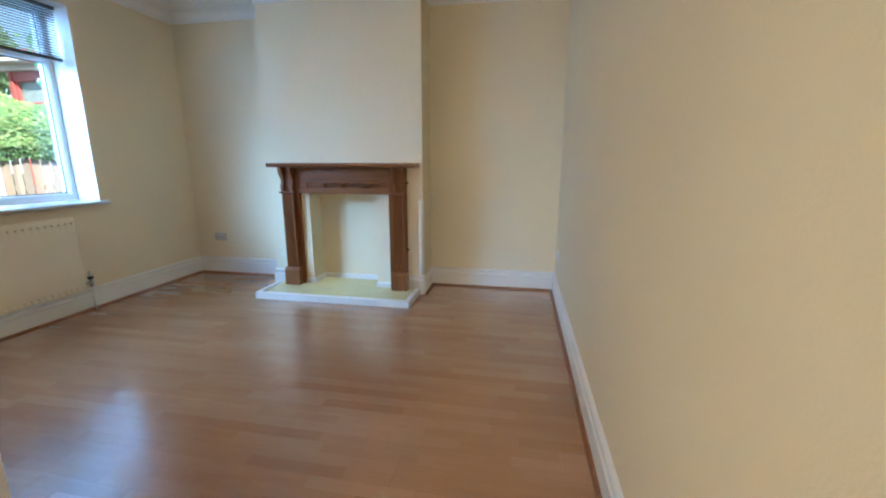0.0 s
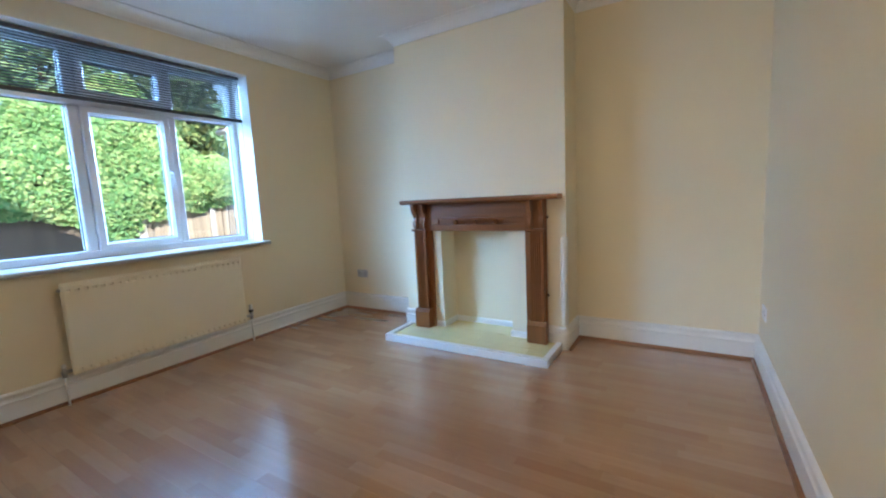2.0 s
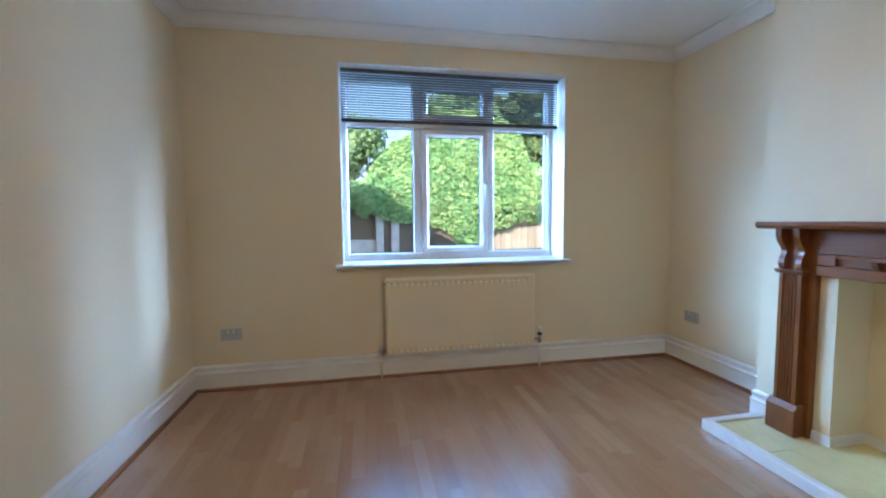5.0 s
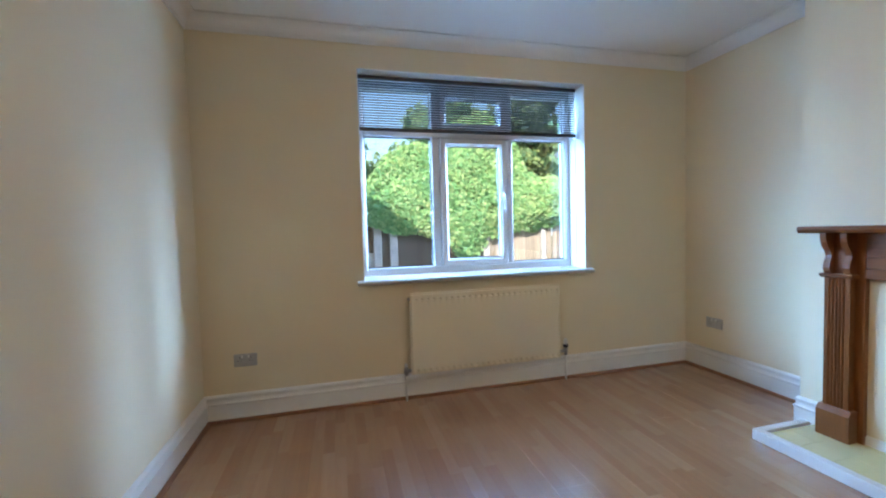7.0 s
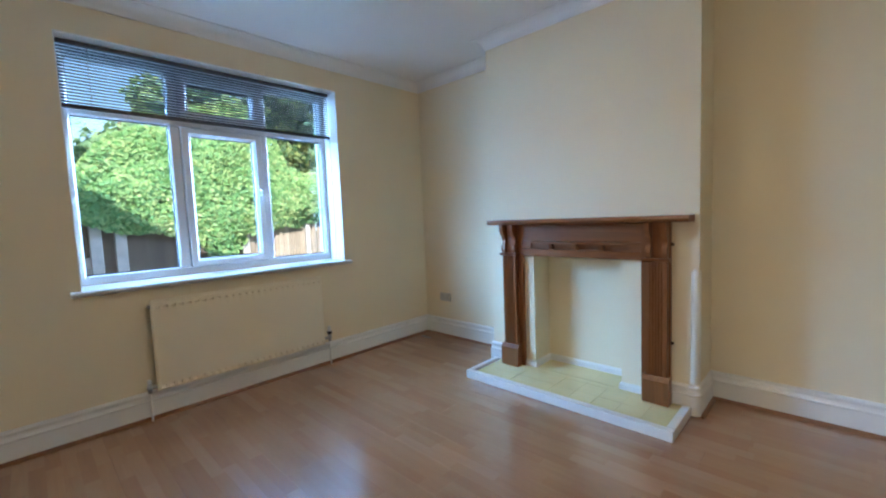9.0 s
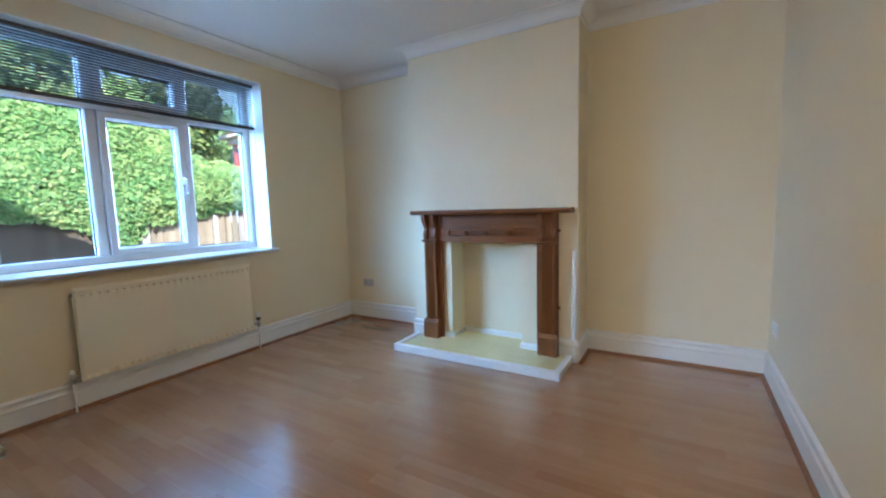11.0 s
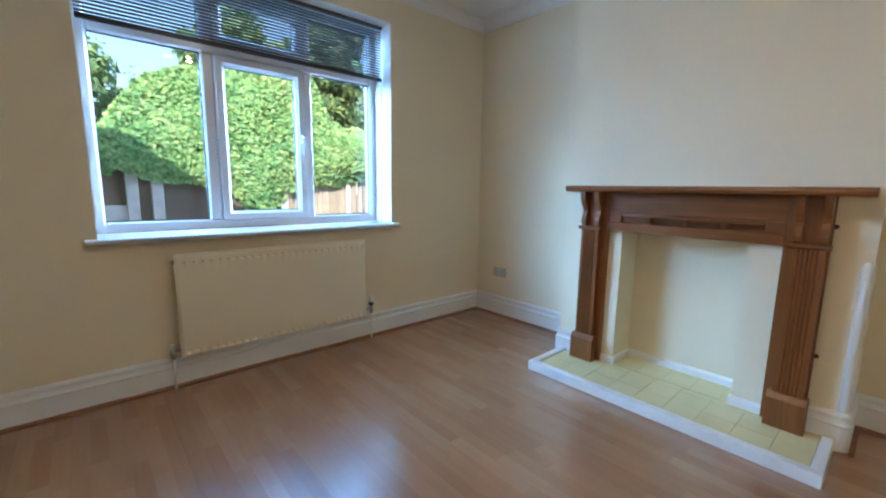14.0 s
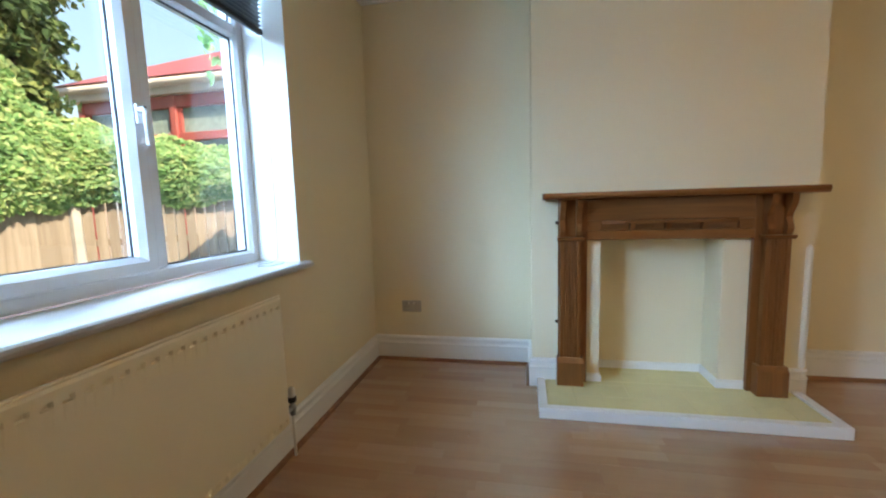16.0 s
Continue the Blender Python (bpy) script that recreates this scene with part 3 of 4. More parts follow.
for y0, y1, zc in ((RY0 + 0.03, 1.545, 0.222), (RY1 - 0.03, 2.872, 0.240)):
    s = 1 if y1 > y0 else -1
    v = under("valve", lathe(BM(), [(0.010, -0.035), (0.013, -0.034), (0.013, -0.012), (0.017, -0.011), (0.017, 0.011), (0.012, 0.014), (0.012, 0.032)], pose(XW + 0.05, y1, zc), 14), M_CHROME, rad, "dull chrome radiator valve", True)
    under("union", tube(BM(), [(XW + 0.05, y1 - s * 0.010, zc), (XW + 0.05, y0, zc)], 0.011, 12), M_CHROME, v)
    if s > 0:
        under("collar", lathe(BM(), [(0.018, 0.030), (0.020, 0.034), (0.020, 0.052), (0.016, 0.055)], pose(XW + 0.05, y1, zc), 16), M_BLACK, v, "black plastic collar")
        under("cap", lathe(BM(), [(0.014, 0.055), (0.016, 0.06), (0.015, 0.092), (0.009, 0.102)], pose(XW + 0.05, y1, zc), 14), M_SOCKET, v)
    else:
        under("cap", lathe(BM(), [(0.012, 0.03), (0.013, 0.034), (0.012, 0.05), (0.007, 0.055)], pose(XW + 0.05, y1, zc), 14), M_SOCKET, v)
    under("pipe", tube(BM(), [(XW + 0.05, y1, 0.0), (XW + 0.05, y1, zc - 0.034)], 0.0065, 12), M_GLOSS, rad, "white painted copper pipe", True)

under("bleed_valve", lathe(BM(), [(0.012, 0.0), (0.012, 0.010), (0.005, 0.011), (0.005, 0.018)], pose(RXF - 0.010, RY0, RZ1 - 0.035, 90, 0, 0), 12), M_CHROME, rad, "dull metal bleed valve")

# ---- hearth ----
HX0, HX1, HY = -2.075, -0.615, 3.375
hearth = thing("hearth", (-1.345, 3.6, 0), "low hearth of pale yellow tiles with a white painted timber edge", "hearth")
bw = 0.046
for a, b in (((HX0, HY, 0), (HX1, HY + bw, 0.062)), ((HX0, HY + bw, 0), (HX0 + bw, CY - 0.0255, 0.062)), ((HX1 - bw, HY + bw, 0), (HX1, CY - 0.0255, 0.062))):
    under("edge_rail", box(BM(), a, b, 0.005, 2), M_GLOSS, hearth, "white gloss timber edging")
bm = BM()
box(bm, (HX0 + bw, HY + bw, 0), (HX1 - bw, CY, 0.043))
box(bm, (RX0 + 0.002, CY, 0), (RX1 - 0.002, RY - 0.002, 0.043))
under("bed", bm, M_GROUT, hearth, "worn brown grout bed")
rng = random.Random(5)
TS = 0.1525
def tiles(x0, x1, y0, y1):
    nx, ny = math.ceil((x1 - x0) / TS - 0.05), math.ceil((y1 - y0) / TS - 0.05)
    for i in range(nx):
        for j in range(ny):
            a, b = x0 + i * TS, y0 + j * TS
            t = box(BM(), (a + 0.0005, b + 0.0005, 0.040), (min(a + TS, x1) - 0.0005, min(b + TS, y1) - 0.0005, 0.050 + rng.uniform(-0.0004, 0.0004)), 0.0006)
            under("tile", t, M_TILE, hearth)
tiles(HX0 + bw + 0.006, HX1 - bw - 0.002, HY + bw + 0.002, CY - 0.002)
tiles(RX0 + 0.004, RX1 - 0.004, CY, RY - 0.004)

# ---- fireplace surround ----
fs = thing("fireplace_surround", (-1.338, CY, 0.05), "red-brown stained pine fireplace surround with fluted pilasters", "fireplace surround")
MX0, MX1, MZ = -2.04, -0.61, 1.222
Z0 = 0.0505
shelf = [(CY - 0.001, MZ - 0.039), (3.668, MZ - 0.039), (3.655, MZ - 0.031), (3.650, MZ - 0.018), (3.655, MZ - 0.003), (3.662, MZ), (CY - 0.001, MZ)]
bm = prism(BM(), shelf, 0, MX0, MX1)
bmesh.ops.recalc_face_normals(bm, faces=bm.faces)
under("mantel_shelf", bm, M_PINE_X, fs, "thick moulded mantel shelf")
under("frieze", box(BM(), (-1.79, 3.778, 0.94), (-0.89, CY - 0.001, MZ - 0.039), 0.002), M_PINE_X, fs)
under("frieze_panel", box(BM(), (-1.785, 3.760, 1.054), (-0.894, 3.7775, MZ - 0.040), 0.003), M_PINE_X, fs)
for a, b in ((-1.785, -1.70), (-0.975, -0.894)):
    under("frieze_block", box(BM(), (a, 3.760, 0.9955), (b, 3.7775, 1.0535), 0.002), M_PINE_X, fs)
for x0 in (-1.948, -0.898):
    x1 = x0 + 0.168
    xo0, xo1 = (x0, x0 + 0.135) if x0 < -1.5 else (x0 + 0.033, x1)
    pil = under("pilaster", box(BM(), (x0, 3.757, Z0), (x1, CY - 0.001, MZ - 0.040), 0.002), M_PINE_Z, fs)
    # fluted shaft
    sh0, sh1 = xo0 + 0.008, xo1 - 0.008
    outl = [(sh0, 3.757), (sh0, 3.716), (sh0 + 0.018, 3.716)]
    nfl, fw = 5, (sh1 - sh0 - 0.036) / 5
    for i in range(nfl):
        a = sh0 + 0.018 + i * fw
        outl += [(a + fw * 0.14, 3.716), (a + fw * 0.26, 3.7205), (a + fw * 0.5, 3.7225), (a + fw * 0.74, 3.7205), (a + fw * 0.86, 3.716)]
    outl += [(sh1 - 0.018, 3.716), (sh1, 3.716), (sh1, 3.757)]
    under("fluted_shaft", prism(BM(), outl, 2, 0.205, 0.94), M_PINE_Z, pil)
    # plinth with a sloped top
    pl = [(3.7565, Z0), (3.690, Z0), (3.690, 0.195), (3.7125, 0.222), (3.7565, 0.222)]
    under("plinth_block", prism(BM(), pl, 0, xo0 - 0.010, xo1 + 0.010), M_PINE_Z, pil)
    # capital moulding
    cp = [(3.7565, 0.938), (3.712, 0.938), (3.704, 0.946), (3.698, 0.950), (3.698, 0.960), (3.7565, 0.960)]
    under("capital", prism(BM(), cp, 0, xo0 - 0.008, xo1 + 0.008), M_PINE_X, pil)
    # pair of scrolled brackets
    sc = [(3.7565, 0.960), (3.722, 0.960), (3.709, 0.975), (3.704, 0.995), (3.708, 1.018), (3.720, 1.040), (3.724, 1.060), (3.714, 1.085), (3.694, 1.110), (3.682, 1.135), (3.678, 1.160), (3.678, MZ - 0.0395), (3.7565, MZ - 0.0395)]
    for a in (xo0 + 0.006, xo1 - 0.036):
        under("scroll_bracket", prism(BM(), sc, 0, a, a + 0.030), M_PINE_Z, pil)
    under("bracket_back", box(BM(), (xo0 + 0.036, 3.742, 0.960), (xo1 - 0.036, 3.7565, MZ - 0.0395)), M_PINE_Z, pil)
# carved ledge on the frieze, tapering to points, on three blocks
led = [(-1.70, 3.7615), (-1.58, 3.722), (-1.34, 3.708), (-1.10, 3.722), (-0.975, 3.7615)]
under("ledge", prism(BM(), led, 2, 1.036, 1.0535), M_PINE_X, fs)
for x in (-1.53, -1.338, -1.15):
    under("ledge_block", prism(BM(), [(3.7775, 0.9955), (3.757, 0.9955), (3.735, 1.0355), (3.7775, 1.0355)], 0, x - 0.013, x + 0.013), M_PINE_X, fs)
under("frieze_rail", box(BM(), (-1.785, 3.754, 0.94), (-0.894, 3.7775, 0.995), 0.003), M_PINE_X, fs)
for x, s in ((-1.948, -1), (-0.730, 1)):
    for z in (0.43, 1.045):
        under("screw_cap", lathe(BM(), [(0.011, 0.0), (0.011, 0.008), (0.006, 0.016)], pose(x, 3.775, z, 0, s * 90, 0), 12), M_DARKWOOD, fs, "dark projecting screw cap")

# ---- sockets ----
def socket(m, plate_mat, label):
    """A double socket; built facing +y, plate in the x-z plane."""
    so = new("double_socket")
    tagged(so, label, "socket", "wall sockets")
    def p(name, bm, material, par=so):
        return part(name, bm, material, par)
    p("plate", box(BM(), (-0.073, 0, -0.043), (0.073, 0.009, 0.043), 0.003, 2), plate_mat)
    for cx in (-0.036, 0.036):
        for x, z, w, hh in ((cx, 0.018, 0.004, 0.008), (cx - 0.011, -0.004, 0.007, 0.004), (cx + 0.011, -0.004, 0.007, 0.004)):
            p("pin_hole", box(BM(), (x - w / 2, 0.0085, z - hh / 2), (x + w / 2, 0.0095, z + hh / 2)), M_BLACK)
        p("switch", box(BM(), (cx - 0.006 + (0.016 if cx < 0 else -0.016), 0.0085, 0.016), (cx + 0.006 + (0.016 if cx < 0 else -0.016), 0.0125, 0.034), 0.001), M_SOCKET)
    so.matrix_basis = m
    return so
socket(pose(XW, 0.447, 0.41, 0, 0, -90), M_STEEL, "brushed steel double socket low on the window wall")
socket(pose(-2.992, YF, 0.415, 0, 0, 180), M_STEEL, "brushed steel double socket low in the alcove")
socket(pose(XR, 3.90, 0.40, 0, 0, 90), M_SOCKET, "white double socket low on the plain wall")

# ---- door, standing open into the room ----
door = thing("door_1", (DX0 + 0.018, YB + 0.022, 0), "cream painted panel door standing wide open", "door", "", "structure")
door.rotation_euler = (0, 0, radians(133))
bm = BM()
W, T, Hh = 0.755, 0.040, 1.995
for a, b in (((0, 0, 0.008), (0.10, T, Hh)), ((W - 0.10, 0, 0.008), (W, T, Hh)), ((0.10, 0, 0.008), (W - 0.10, T, 0.22)), ((0.10, 0, Hh - 0.11), (W - 0.10, T, Hh)), ((0.10, 0, 0.88), (W - 0.10, T, 1.02)), ((W / 2 - 0.05, 0, 0.22), (W / 2 + 0.05, T, 0.88))):
    box(bm, a, b, 0.002)
part("leaf_frame", bm, M_DOOR, door)
for a, b in (((0.10, 0.012, 0.22), (W / 2 - 0.05, T - 0.012, 0.88)), ((W / 2 + 0.05, 0.012, 0.22), (W - 0.10, T - 0.012, 0.88)), ((0.10, 0.012, 1.02), (W - 0.10, T - 0.012, Hh - 0.11))):
    part("panel", box(BM(), a, b), M_DOOR, door)
part("latch_plate", box(BM(), (W - 0.001, 0.008, 0.86), (W + 0.0015, T - 0.008, 0.93), 0.0005), M_DARKWOOD, door, "dark bronze latch plate")
for s, y in ((-1, 0.0), (1, T)):
    hd = part("door_handle", box(BM(), (W - 0.075, y, 0.84), (W - 0.035, y + s * 0.006, 0.99), 0.002), M_BRASS, door, "worn brass lever handle")
    part("lever", tube(BM(), [(W - 0.055, y, 0.935), (W - 0.055, y + s * 0.045, 0.935), (W - 0.062, y + s * 0.054, 0.935), (W - 0.10, y + s * 0.056, 0.936), (W - 0.165, y + s * 0.052, 0.931)], [0.009, 0.009, 0.009, 0.008, 0.007], 12), M_BRASS, hd, "", True)

# ---- garden ----
GR = -0.16
bm = BM()
v = [bm.verts.new(p) for p in ((-400, -400, GR), (400, -400, GR), (400, 400, GR), (-400, 400, GR))]
bm.faces.new(v)
structure("ground", bm, M_GRASS, "rough garden ground outside the window", "ground")

FXP, YA = -6.48, 4.43                              # fence line, and where it turns by 45 degrees


def bend(x, y):
    """A place along the straight fence line, carried round the turn."""
    if y <= YA:
        return x, y
    a, o = (y - YA) * 0.7071, (x - FXP) * 0.7071
    return FXP + a + o, YA + a - o


def turned(bm):
    for v in bm.verts:
        v.co.x, v.co.y = bend(v.co.x, v.co.y)
    return bm

fence = thing("garden_fence", (FXP, 4.0, GR), "weathered close-boarded fence with concrete posts", "fence")
for y, zt in ((1.66, 1.36), (1.90, 1.38), (3.39, 1.25), (4.43, 1.40), (5.90, 1.43), (7.40, 1.43)):
    under("post", turned(box(BM(), (FXP - 0.05, y - 0.06, GR), (FXP + 0.065, y + 0.06, zt), 0.008)), M_CONC, fence, "pale concrete fence post")
for a, b, zt in ((1.72, 1.84, 1.31), (1.96, 3.33, 1.26), (3.45, 4.37, 1.24), (4.49, 5.84, 1.36), (5.96, 7.34, 1.36)):
    under("rail", turned(box(BM(), (FXP - 0.045, a, 0.85), (FXP - 0.008, b, 0.92), 0.004)), M_FENCE, fence)
    n = max(2, round((b - a) / 0.095))
    for i in range(n):
        y0 = a + (b - a) * i / n
        dz, gap = rng.uniform(-0.012, 0.012), 0.003 if b < 3.4 else 0.013
        bm = prism(BM(), [(FXP - 0.004, y0), (FXP + 0.010, y0), (FXP + 0.032, y0 + (b - a) / n - gap), (FXP + 0.012, y0 + (b - a) / n - gap)], 2, GR + 0.02, zt + dz)
        under("board", turned(bm), M_FENCE_SHADED if b < 3.4 else M_FENCE, fence)
lap = thing("lap_fence_panel", (FXP, 0.9, GR), "dark brown overlapping fence panel on a pale gravel board", "fence panel")
for i in range(8):
    z0 = 0.95 + i * 0.087
    bm = prism(BM(), [(FXP + 0.004, z0), (FXP + 0.020, z0), (FXP + 0.008, z0 + 0.098), (FXP - 0.004, z0 + 0.098)], 1, 0.22, 1.60)
    under("board", bm, M_LAP, lap)
for y in (0.26, 0.92, 1.57):
    under("batten", box(BM(), (FXP + 0.018, y - 0.02, 0.945), (FXP + 0.036, y + 0.02, 1.66), 0.003), M_LAP, lap)
under("gravel_board", box(BM(), (FXP - 0.03, 0.2, GR), (FXP + 0.03, 1.60, 0.945), 0.006), M_CONC, lap, "pale concrete gravel board")

# far sky behind the gardens
def sky_glow():
    m = bpy.data.materials.new("far_sky")
    m.use_nodes = True
    nt = m.node_tree
    nt.nodes.remove(nt.nodes["Principled BSDF"])
    geo = nt.nodes.new("ShaderNodeNewGeometry")
    sp = nt.nodes.new("ShaderNodeSeparateXYZ")
    nt.links.new(geo.outputs["Position"], sp.inputs[0])
    mr = nt.nodes.new("ShaderNodeMapRange")
    mr.inputs["From Min"].default_value, mr.inputs["From Max"].default_value = 0.0, 60.0
    nt.links.new(sp.outputs["Z"], mr.inputs["Value"])
    rp = ramp(nt, [(0.0, (0.46, 0.60, 0.68)), (0.3, (0.26, 0.48, 0.73)), (1.0, (0.09, 0.27, 0.65))])
    nt.links.new(mr.outputs["Result"], rp.inputs["Fac"])
    em = nt.nodes.new("ShaderNodeEmission")
    nt.links.new(rp.outputs["Color"], em.inputs["Color"])
    em.inputs["Strength"].default_value = 1.25
    nt.links.new(em.outputs[0], nt.nodes["Material Output"].inputs["Surface"])
    return m
bm = BM()
bk = [(-75 * math.cos(radians(a)), 75 * math.sin(radians(a))) for a in range(-40, 86, 9)]
lo, hi = [bm.verts.new((x, y, GR - 1)) for x, y in bk], [bm.verts.new((x, y, 75)) for x, y in bk]
for i in range(len(bk) - 1):
    bm.faces.new((lo[i], lo[i + 1], hi[i + 1], hi[i]))
structure("backdrop", bm, sky_glow(), "pale blue sky far behind the gardens", "sky")

# leaves
def leaf_mesh(name, pts, nrm, size, material, seed):
    """Many small folded five-point leaves at points, facing roughly along normals."""
    r = np.random.RandomState(seed)
    n = len(pts)
    nrm = nrm + r.normal(0, 0.55, (n, 3))
    nrm /= np.linalg.norm(nrm, axis=1)[:, None]
    down = np.tile(np.array([0.0, 0.0, -1.0]), (n, 1)) + r.normal(0, 0.9, (n, 3))
    t = down - nrm * np.sum(down * nrm, 1)[:, None]
    t /= np.linalg.norm(t, axis=1)[:, None]
    b = np.cross(nrm, t)
    s = size * r.uniform(0.6, 1.25, n)[:, None]
    shape = [(-0.45, 0, 0.0), (-0.2, 0.5, 0.16), (0.2, 0.36, 0.12), (0.6, 0, -0.05), (0.2, -0.36, 0.12), (-0.2, -0.5, 0.16)]
    vs = np.stack([pts + s * (a * t + c * b - e * nrm) for a, c, e in shape], 1).reshape(-1, 3)
    fs = []
    for i in range(n):
        k = 6 * i
        fs += [(k, k + 1, k + 2, k + 3), (k, k + 3, k + 4, k + 5)]
    me = bpy.data.meshes.new(name)
    me.from_pydata(vs.tolist(), [], fs)
    me.materials.append(material)
    return me


def top_of(y):
    return np.interp(y, [-2, 0.6, 1.5, 2.0, 2.8, 3.3, 4.0, 4.45, 4.75, 6.0, 8.0, 10], [1.6, 1.75, 2.0, 2.72, 2.95, 3.35, 3.6, 3.1, 2.36, 2.12, 1.86, 1.80])


def foot_of(y):
    return np.interp(y, [-2, 1.2, 1.5, 2.1, 2.7, 3.05, 3.25, 3.5, 3.7, 3.9, 4.3, 5.0, 5.6, 6.3, 10], [1.5, 1.62, 1.30, 1.24, 1.16, 1.10, 0.78, 0.58, 0.80, 1.06, 1.14, 1.30, 1.34, 1.30, 1.30])

r = np.random.RandomState(3)
n = 48000
y = r.uniform(-1.5, 10, n)
u = r.uniform(0, 1, n) ** 0.9
lump = np.array([noise.noise((a * 1.3, b * 3.0, 0.3)) for a, b in zip(y, u)])
lump2 = np.array([noise.noise((a * 4.0, b * 7.0, 5.3)) for a, b in zip(y, u)])
zt, zf = top_of(y) + 0.12 * lump2, foot_of(y) + 0.14 * lump + 0.1 * lump2
z = zf + (zt - zf) * u
bulge = 0.10 + 0.30 * np.sin(np.clip(u, 0.03, 1) * math.pi * 0.8) + 0.10 * lump + 0.06 * lump2
back_lean = np.clip(z - 1.5, 0, 3) * 0.20
x = FXP + 0.02 + bulge - back_lean - r.uniform(0, 0.05, n)
nr = np.stack([np.ones(n) * 0.9, lump2 * 0.5, 0.25 + 0.7 * u], 1)
IVY_K = 0.82


def grown(x, y, z):
    """Ivy is laid out along a straight line of its own length, then set on the fence."""
    bx, by = bend(FXP + (x - FXP) * IVY_K, 1.25 + (y - 1.25) * IVY_K)
    return bx, by, 1.2 + (z - 1.2) * IVY_K

P = np.array([grown(*p) for p in zip(x, y, z)])
far = y > 1.25 + (YA - 1.25) / IVY_K
nr[far] = np.stack([nr[far, 0] * 0.71 + nr[far, 1] * 0.71, nr[far, 1] * 0.71 - nr[far, 0] * 0.71, nr[far, 2]], 1)
ivy = tagged(new("ivy", leaf_mesh("ivy", P, nr, 0.063, M_IVY, 4)), "thick sunlit green ivy hanging over the fence", "ivy", "", "stuff")
bm = BM()
cols = []
for i in range(116):
    yy = -1.5 + i * 0.1
    col = []
    for j in range(15):
        uu = j / 14
        a, b = float(foot_of(yy)) + 0.10, float(top_of(yy)) - 0.06
        zz = a + (b - a) * uu
        l = noise.noise((yy * 1.3, uu * 3.0, 0.3))
        xx = FXP - 0.03 + 0.06 + 0.28 * math.sin(max(uu, 0.03) * math.pi * 0.8) + 0.09 * l - max(0, zz - 1.5) * 0.20
        col.append(bm.verts.new(grown(xx if 0 < j < 14 else FXP - 0.2, yy, zz)))
    cols.append(col)
for a, b in zip(cols, cols[1:]):
    for j in range(14):
        bm.faces.new((a[j], b[j], b[j + 1], a[j + 1]))
tagged(part("ivy_stems", bm, M_IVYCORE, None, "", True), "dark mat of stems inside the ivy on the fence", "ivy", "", "stuff")


def tree(x, y, base, trunk_h, crown, material, size, count, seed, label, squash=1.0):
    """Trunk, limbs and a crown of leaf clumps with gaps; crown: list of (dx, dy, z, radius)."""
    t = thing("tree", (x, y, base), label, "tree", "trees beyond the fence")
    bm = BM()
    rr = random.Random(seed)
    tube(bm, [(0, 0, 0), (rr.uniform(-.1, .1), rr.uniform(-.1, .1), trunk_h * 0.5), (rr.uniform(-.2, .2), rr.uniform(-.2, .2), trunk_h)], [0.05 * trunk_h, 0.035 * trunk_h, 0.01 * trunk_h], 10)
    for dx, dy, z, rad_ in crown:
        tube(bm, [(0, 0, trunk_h * 0.35), (dx * 0.5, dy * 0.5, (trunk_h * 0.35 + z - base) / 2), (dx, dy, z - base)], [0.02 * trunk_h, 0.013 * trunk_h, 0.004 * trunk_h], 6)
    part("trunk", bm, M_BARK, t)
    q = np.random.RandomState(seed)
    P, N = [], []
    tot = sum(c[3] ** 2 for c in crown)
    for dx, dy, z, rad_ in crown:
        k = int(count * rad_ ** 2 / tot)
        d = q.normal(0, 1, (k, 3))
        d /= np.linalg.norm(d, axis=1)[:, None]
        wob = np.array([noise.noise((a[0] * 2.2 + seed, a[1] * 2.2 + dx, a[2] * 2.2 + z)) for a in d])
        rad2 = rad_ * (0.75 + 0.5 * wob + q.uniform(-0.25, 0.08, k))
        P.append(np.array([dx, dy, z - base]) + d * rad2[:, None] * np.array([1, 1, squash]))
        N.append(d + np.array([0, 0, 0.4]))
    cr = new("crown", leaf_mesh("crown", np.concatenate(P), np.concatenate(N), size, material, seed))
    cr.parent = t
    return t

tree(-7.5, 4.75, GR, 4.6, [(0, 0, 2.6, 0.5), (0.1, -0.3, 3.2, 0.6), (0, 0.15, 3.1, 0.5), (-0.16, 0.1, 3.9, 0.75), (0.15, -0.2, 2.25, 0.5), (-0.1, 0.2, 4.6, 0.6)], M_DARKLEAF, 0.09, 11000, 11, "dark evergreen tree behind the ivy-covered fence")
tree(-19, 12.0, GR, 6, [(0, 0, 4.6, 1.7), (-1, 1.0, 5.4, 1.5), (0.6, -1.2, 4.2, 1.3)], M_FARLEAF, 0.22, 3500, 12, "distant tree with yellow-green leaves behind the conservatory")
tree(-22, 4.2, GR, 6, [(0, 0, 4.2, 1.8), (0.5, 1.6, 4.6, 1.3), (0, -1.4, 3.9, 1.5), (-0.5, 0.4, 5.2, 1.1)], M_FARLEAF, 0.22, 5000, 13, "distant broadleaf tree beyond the gardens")
tree(-20, 0.6, GR, 6, [(0, 0, 4.6, 1.8), (0.5, -1.5, 4.2, 1.4), (0, 1.0, 5.2, 1.1), (0.3, -2.8, 3.8, 1.5)], M_FARLEAF, 0.22, 5000, 14, "distant broadleaf tree beyond the gardens")
tree(-26, 8.2, GR, 9, [(0, 0, 6.5, 2.0), (0, -1.5, 8.0, 1.6), (0, 1.5, 7.8, 1.7), (0, 0.3, 9.5, 1.6)], M_FARLEAF, 0.3, 4000, 15, "tall distant tree beyond the gardens")
tree(-15, -3.5, GR, 5, [(0, 0, 3.6, 1.8), (0, 2.0, 3.4, 1.5), (0, -2, 3.9, 1.8)], M_FARLEAF, 0.2, 5000, 16, "broadleaf tree beyond the lap fence")

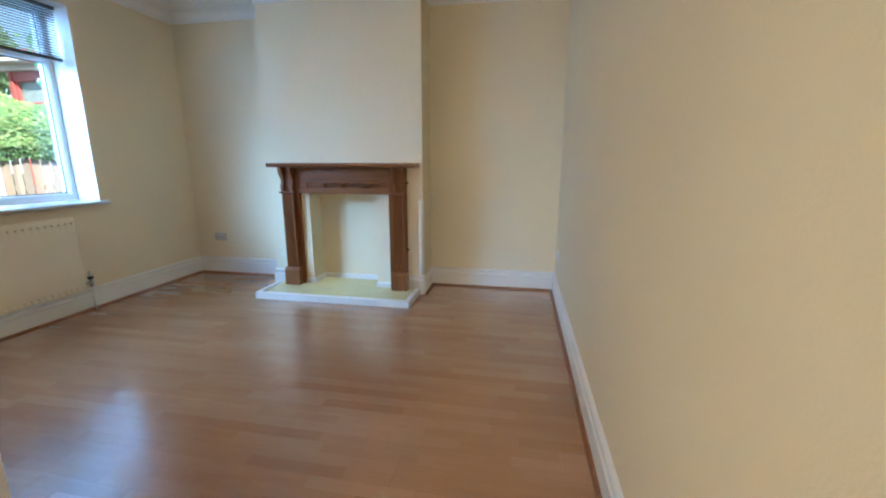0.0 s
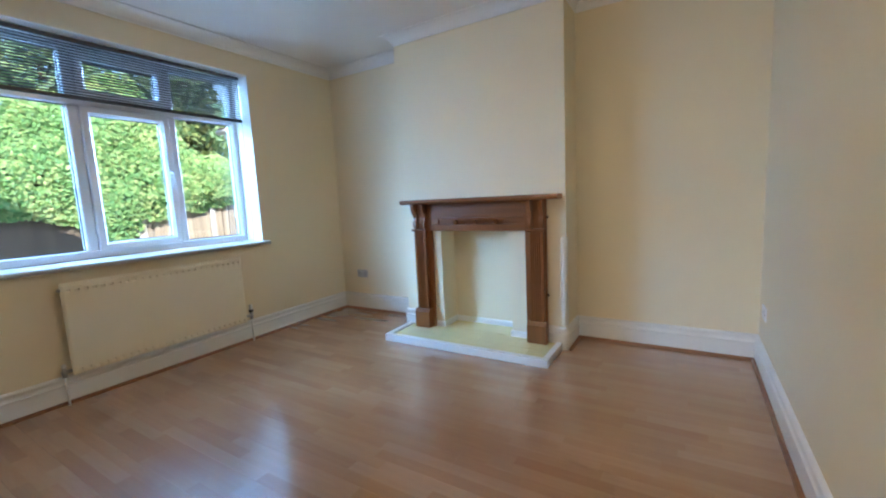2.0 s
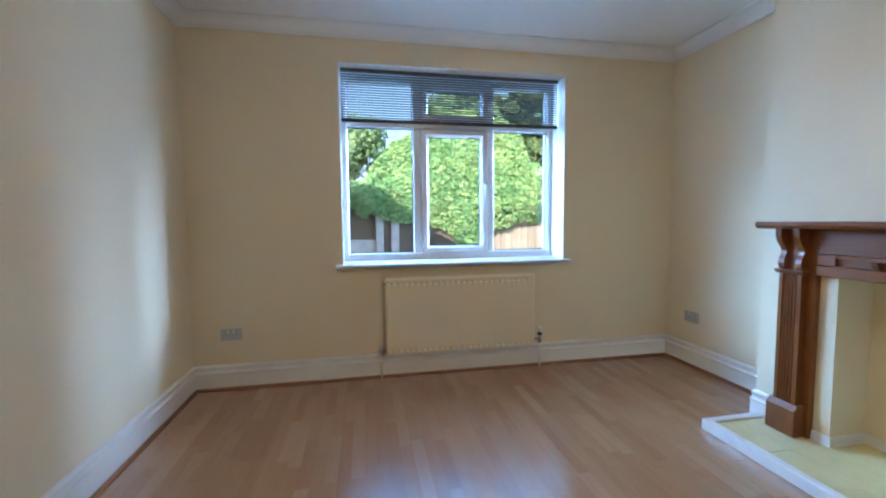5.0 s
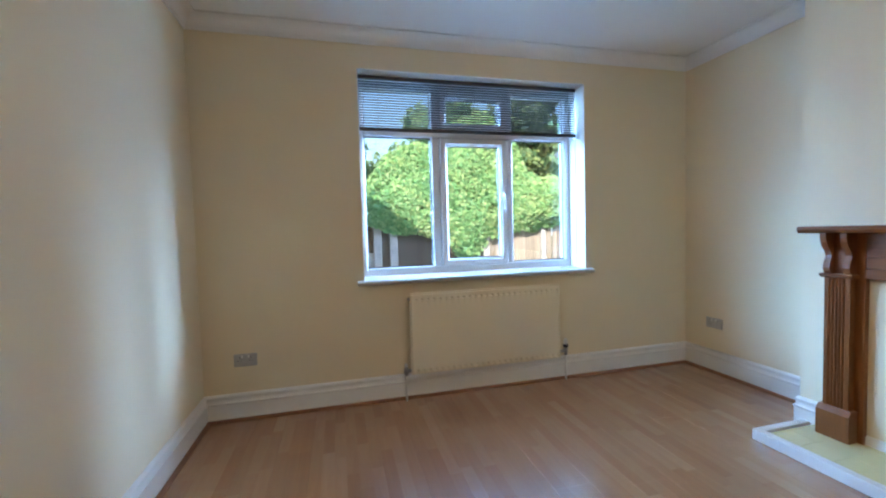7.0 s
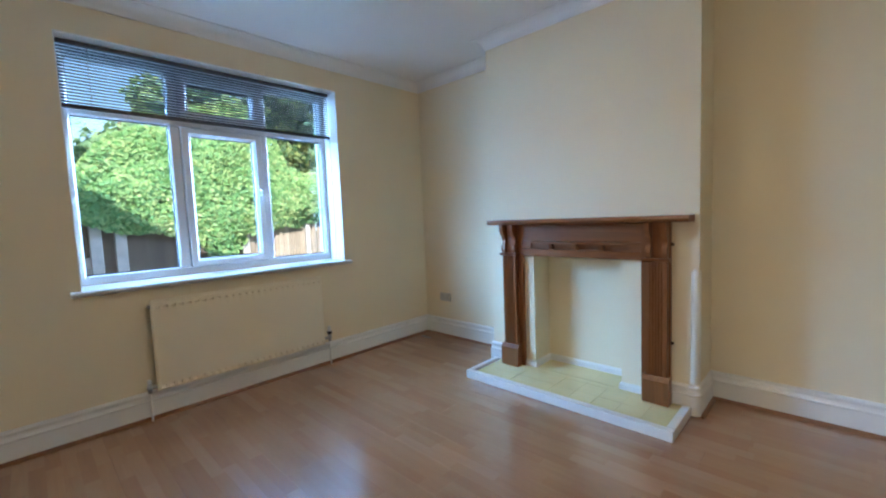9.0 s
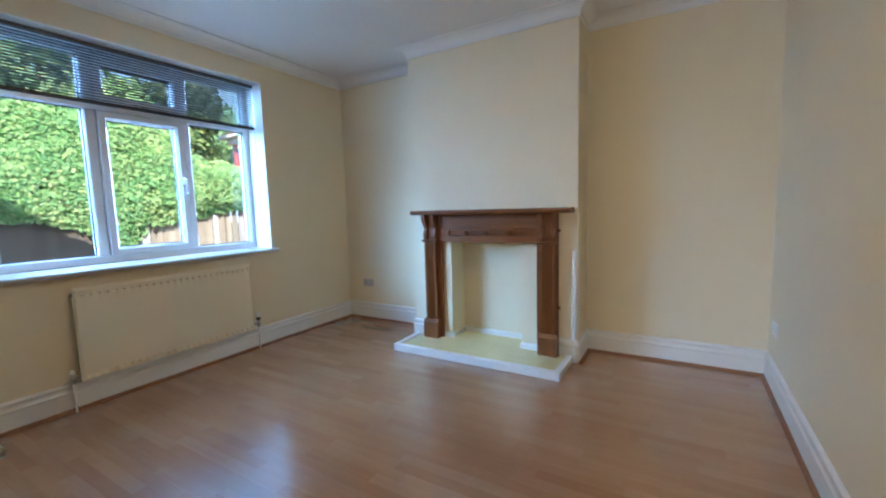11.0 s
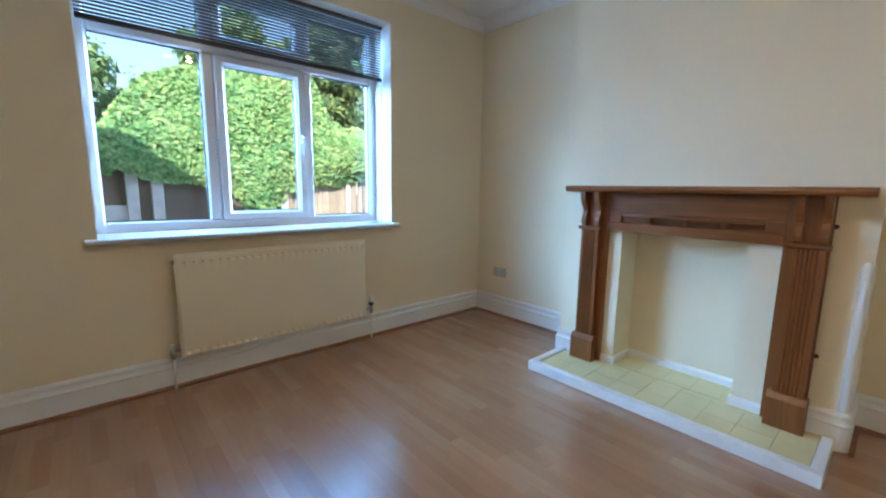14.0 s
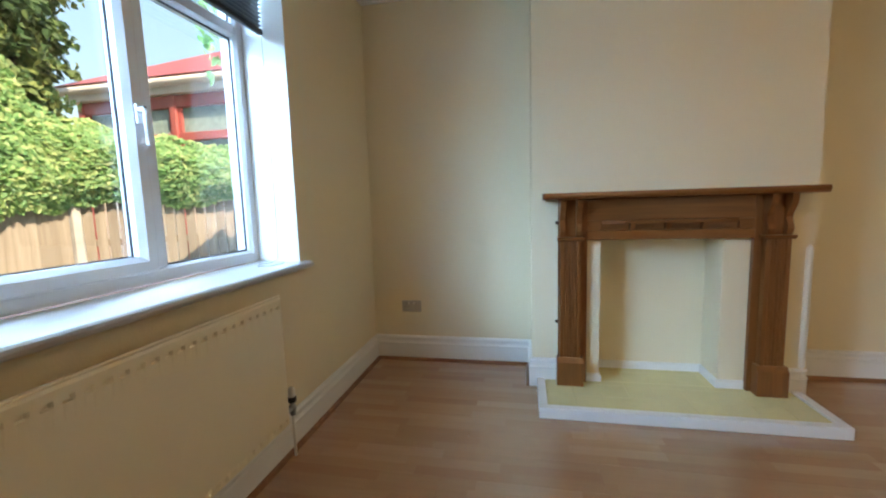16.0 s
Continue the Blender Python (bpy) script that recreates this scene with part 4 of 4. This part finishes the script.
# ivy shoots hanging outside the window head
q = np.random.RandomState(8)
P = np.stack([q.normal(-3.78, 0.02, 46), 3.19 + q.normal(0, 0.03, 46), q.uniform(1.86, 2.6, 46)], 1)
tagged(new("creeper", leaf_mesh("creeper", P, np.tile([0.9, 0.2, 0.2], (46, 1)), 0.055, M_IVY, 9)), "green creeper shoots hanging outside the window head", "creeper", "", "stuff")

# ---- conservatory with red-brown frames beyond the fence ----
con = thing("conservatory", (-6.8, 6.5, GR), "red-brown framed conservatory with obscured glass and white gutter", "conservatory")
CX, CXE, CYW, CE = -8.25, -5.40, 6.0, 2.88
under("wall", box(BM(), (CX + 0.06, CYW + 0.12, GR), (CXE - 0.06, CYW + 2.8, CE - 0.06)), M_RENDER, con)
for z0, z1 in ((CE - 0.32, CE - 0.16), (CE - 0.76, CE - 0.65), (CE - 1.35, CE - 1.22)):
    under("rail", box(BM(), (CX, CYW + 0.02, z0), (CXE, CYW + 0.12, z1), 0.008), M_RED, con)
cols_x = (CX, -6.74, CXE)
for xx in cols_x:
    under("upright", box(BM(), (xx - 0.045, CYW, GR), (xx + 0.045, CYW + 0.118, CE - 0.16), 0.008), M_RED, con)
for a, b in zip(cols_x, cols_x[1:]):
    a, b = a + 0.045, b - 0.045
    for z0, z1 in ((CE - 0.65, CE - 0.32), (CE - 1.22, CE - 0.76)):
        w = under("window", box(BM(), (a, CYW + 0.075, z0), (b, CYW + 0.10, z1), 0.002), M_OBSCURE, con, "obscured blue-green glass")
        for c, d in ((a, a + 0.055), (b - 0.055, b)):
            under("frame", box(BM(), (c, CYW + 0.035, z0), (d, CYW + 0.074, z1), 0.004), M_RED, w)
under("fascia", box(BM(), (CX - 0.15, CYW - 0.06, CE - 0.16), (CXE + 0.1, CYW + 0.10, CE + 0.02), 0.01), M_WHITEFASCIA, con)
under("gutter", tube(BM(), [(CX - 0.28, CYW - 0.10, CE - 0.02), (CXE + 0.1, CYW - 0.10, CE - 0.02)], 0.055, 12), M_WHITEFASCIA, con)
bm = BM()
ev = [bm.verts.new(p) for p in ((CX - 0.26, CYW - 0.14, CE + 0.05), (CXE + 0.1, CYW - 0.14, CE + 0.05), (CXE + 0.1, CYW + 3.0, CE + 0.05), (CX - 0.26, CYW + 3.0, CE + 0.05))]
rg = [bm.verts.new(p) for p in ((CX + 2.3, CYW + 0.8, CE + 0.70), (CXE + 0.1, CYW + 0.8, CE + 0.70))]
for f in ((ev[0], ev[1], rg[1], rg[0]), (ev[2], ev[3], rg[0], rg[1]), (ev[3], ev[0], rg[0]), (ev[1], ev[2], rg[1]), (ev[3], ev[2], ev[1], ev[0])):
    bm.faces.new(f)
under("roof", bm, M_RED, con, "red-brown hipped roof")

# ---- the house's outer leaf, and an unseen gable block added to shade the garden ----
bm = BM()
# outline set by where its shadow edge must fall on the fence
gab = [(-12.0, 2.955), (YF + 0.10, 2.955), (YF + 0.10, 2.98), (3.0, 2.98), (-2.78, 5.90), (-12.0, 3.0)]
prism(bm, gab, 0, XO - 0.10, 5.0)
structure("shading_gable", bm, M_BRICK, "unseen brick gable block shaped to shade the garden", "house wall")
bm = BM()
XB = XO - 0.10
box(bm, (XB, -8.0, GR), (XO - 0.001, WY0 - 0.01, 2.95)), box(bm, (XB, WY1 + 0.12, GR), (XO - 0.001, YF + 0.10, 2.95))
box(bm, (XB, WY0 - 0.01, GR), (XO - 0.001, WY1 + 0.12, WZ0 + 0.01)), box(bm, (XB, WY0 - 0.01, WZ1 + 0.02), (XO - 0.001, WY1 + 0.12, 2.95))
structure("house_wall", bm, M_BRICK, "brick outer leaf round the window opening", "house wall")

# ---- laminate boards, one by one ----
bm = box(BM(), (XO + 0.3, -1.3, -0.2), (XR + 0.02, YF + 0.1, -0.0095))
floor = structure("floor", bm, M_FLOOR, "mid-brown three-strip wood laminate floor", "floor")
PW, PL = 0.1926, 1.285
rows = math.ceil((YF - (-1.25)) / PW)
for j in range(rows):
    y0 = -1.2198 + j * PW                      # a multiple of the strip width
    off = (j * 0.47) % 1.0 * PL
    x0 = XW - off
    while x0 < XR:
        a, b = max(x0, XW), min(x0 + PL, XR + 0.005)
        if b - a > 0.02 and y0 < YF:
            p = box(BM(), (a + 0.0003, y0 + 0.0003, -0.0085), (b - 0.0003, min(y0 + PW, YF + 0.01) - 0.0003, 0.0))
            part("plank", p, M_FLOOR, floor)
        x0 += PL
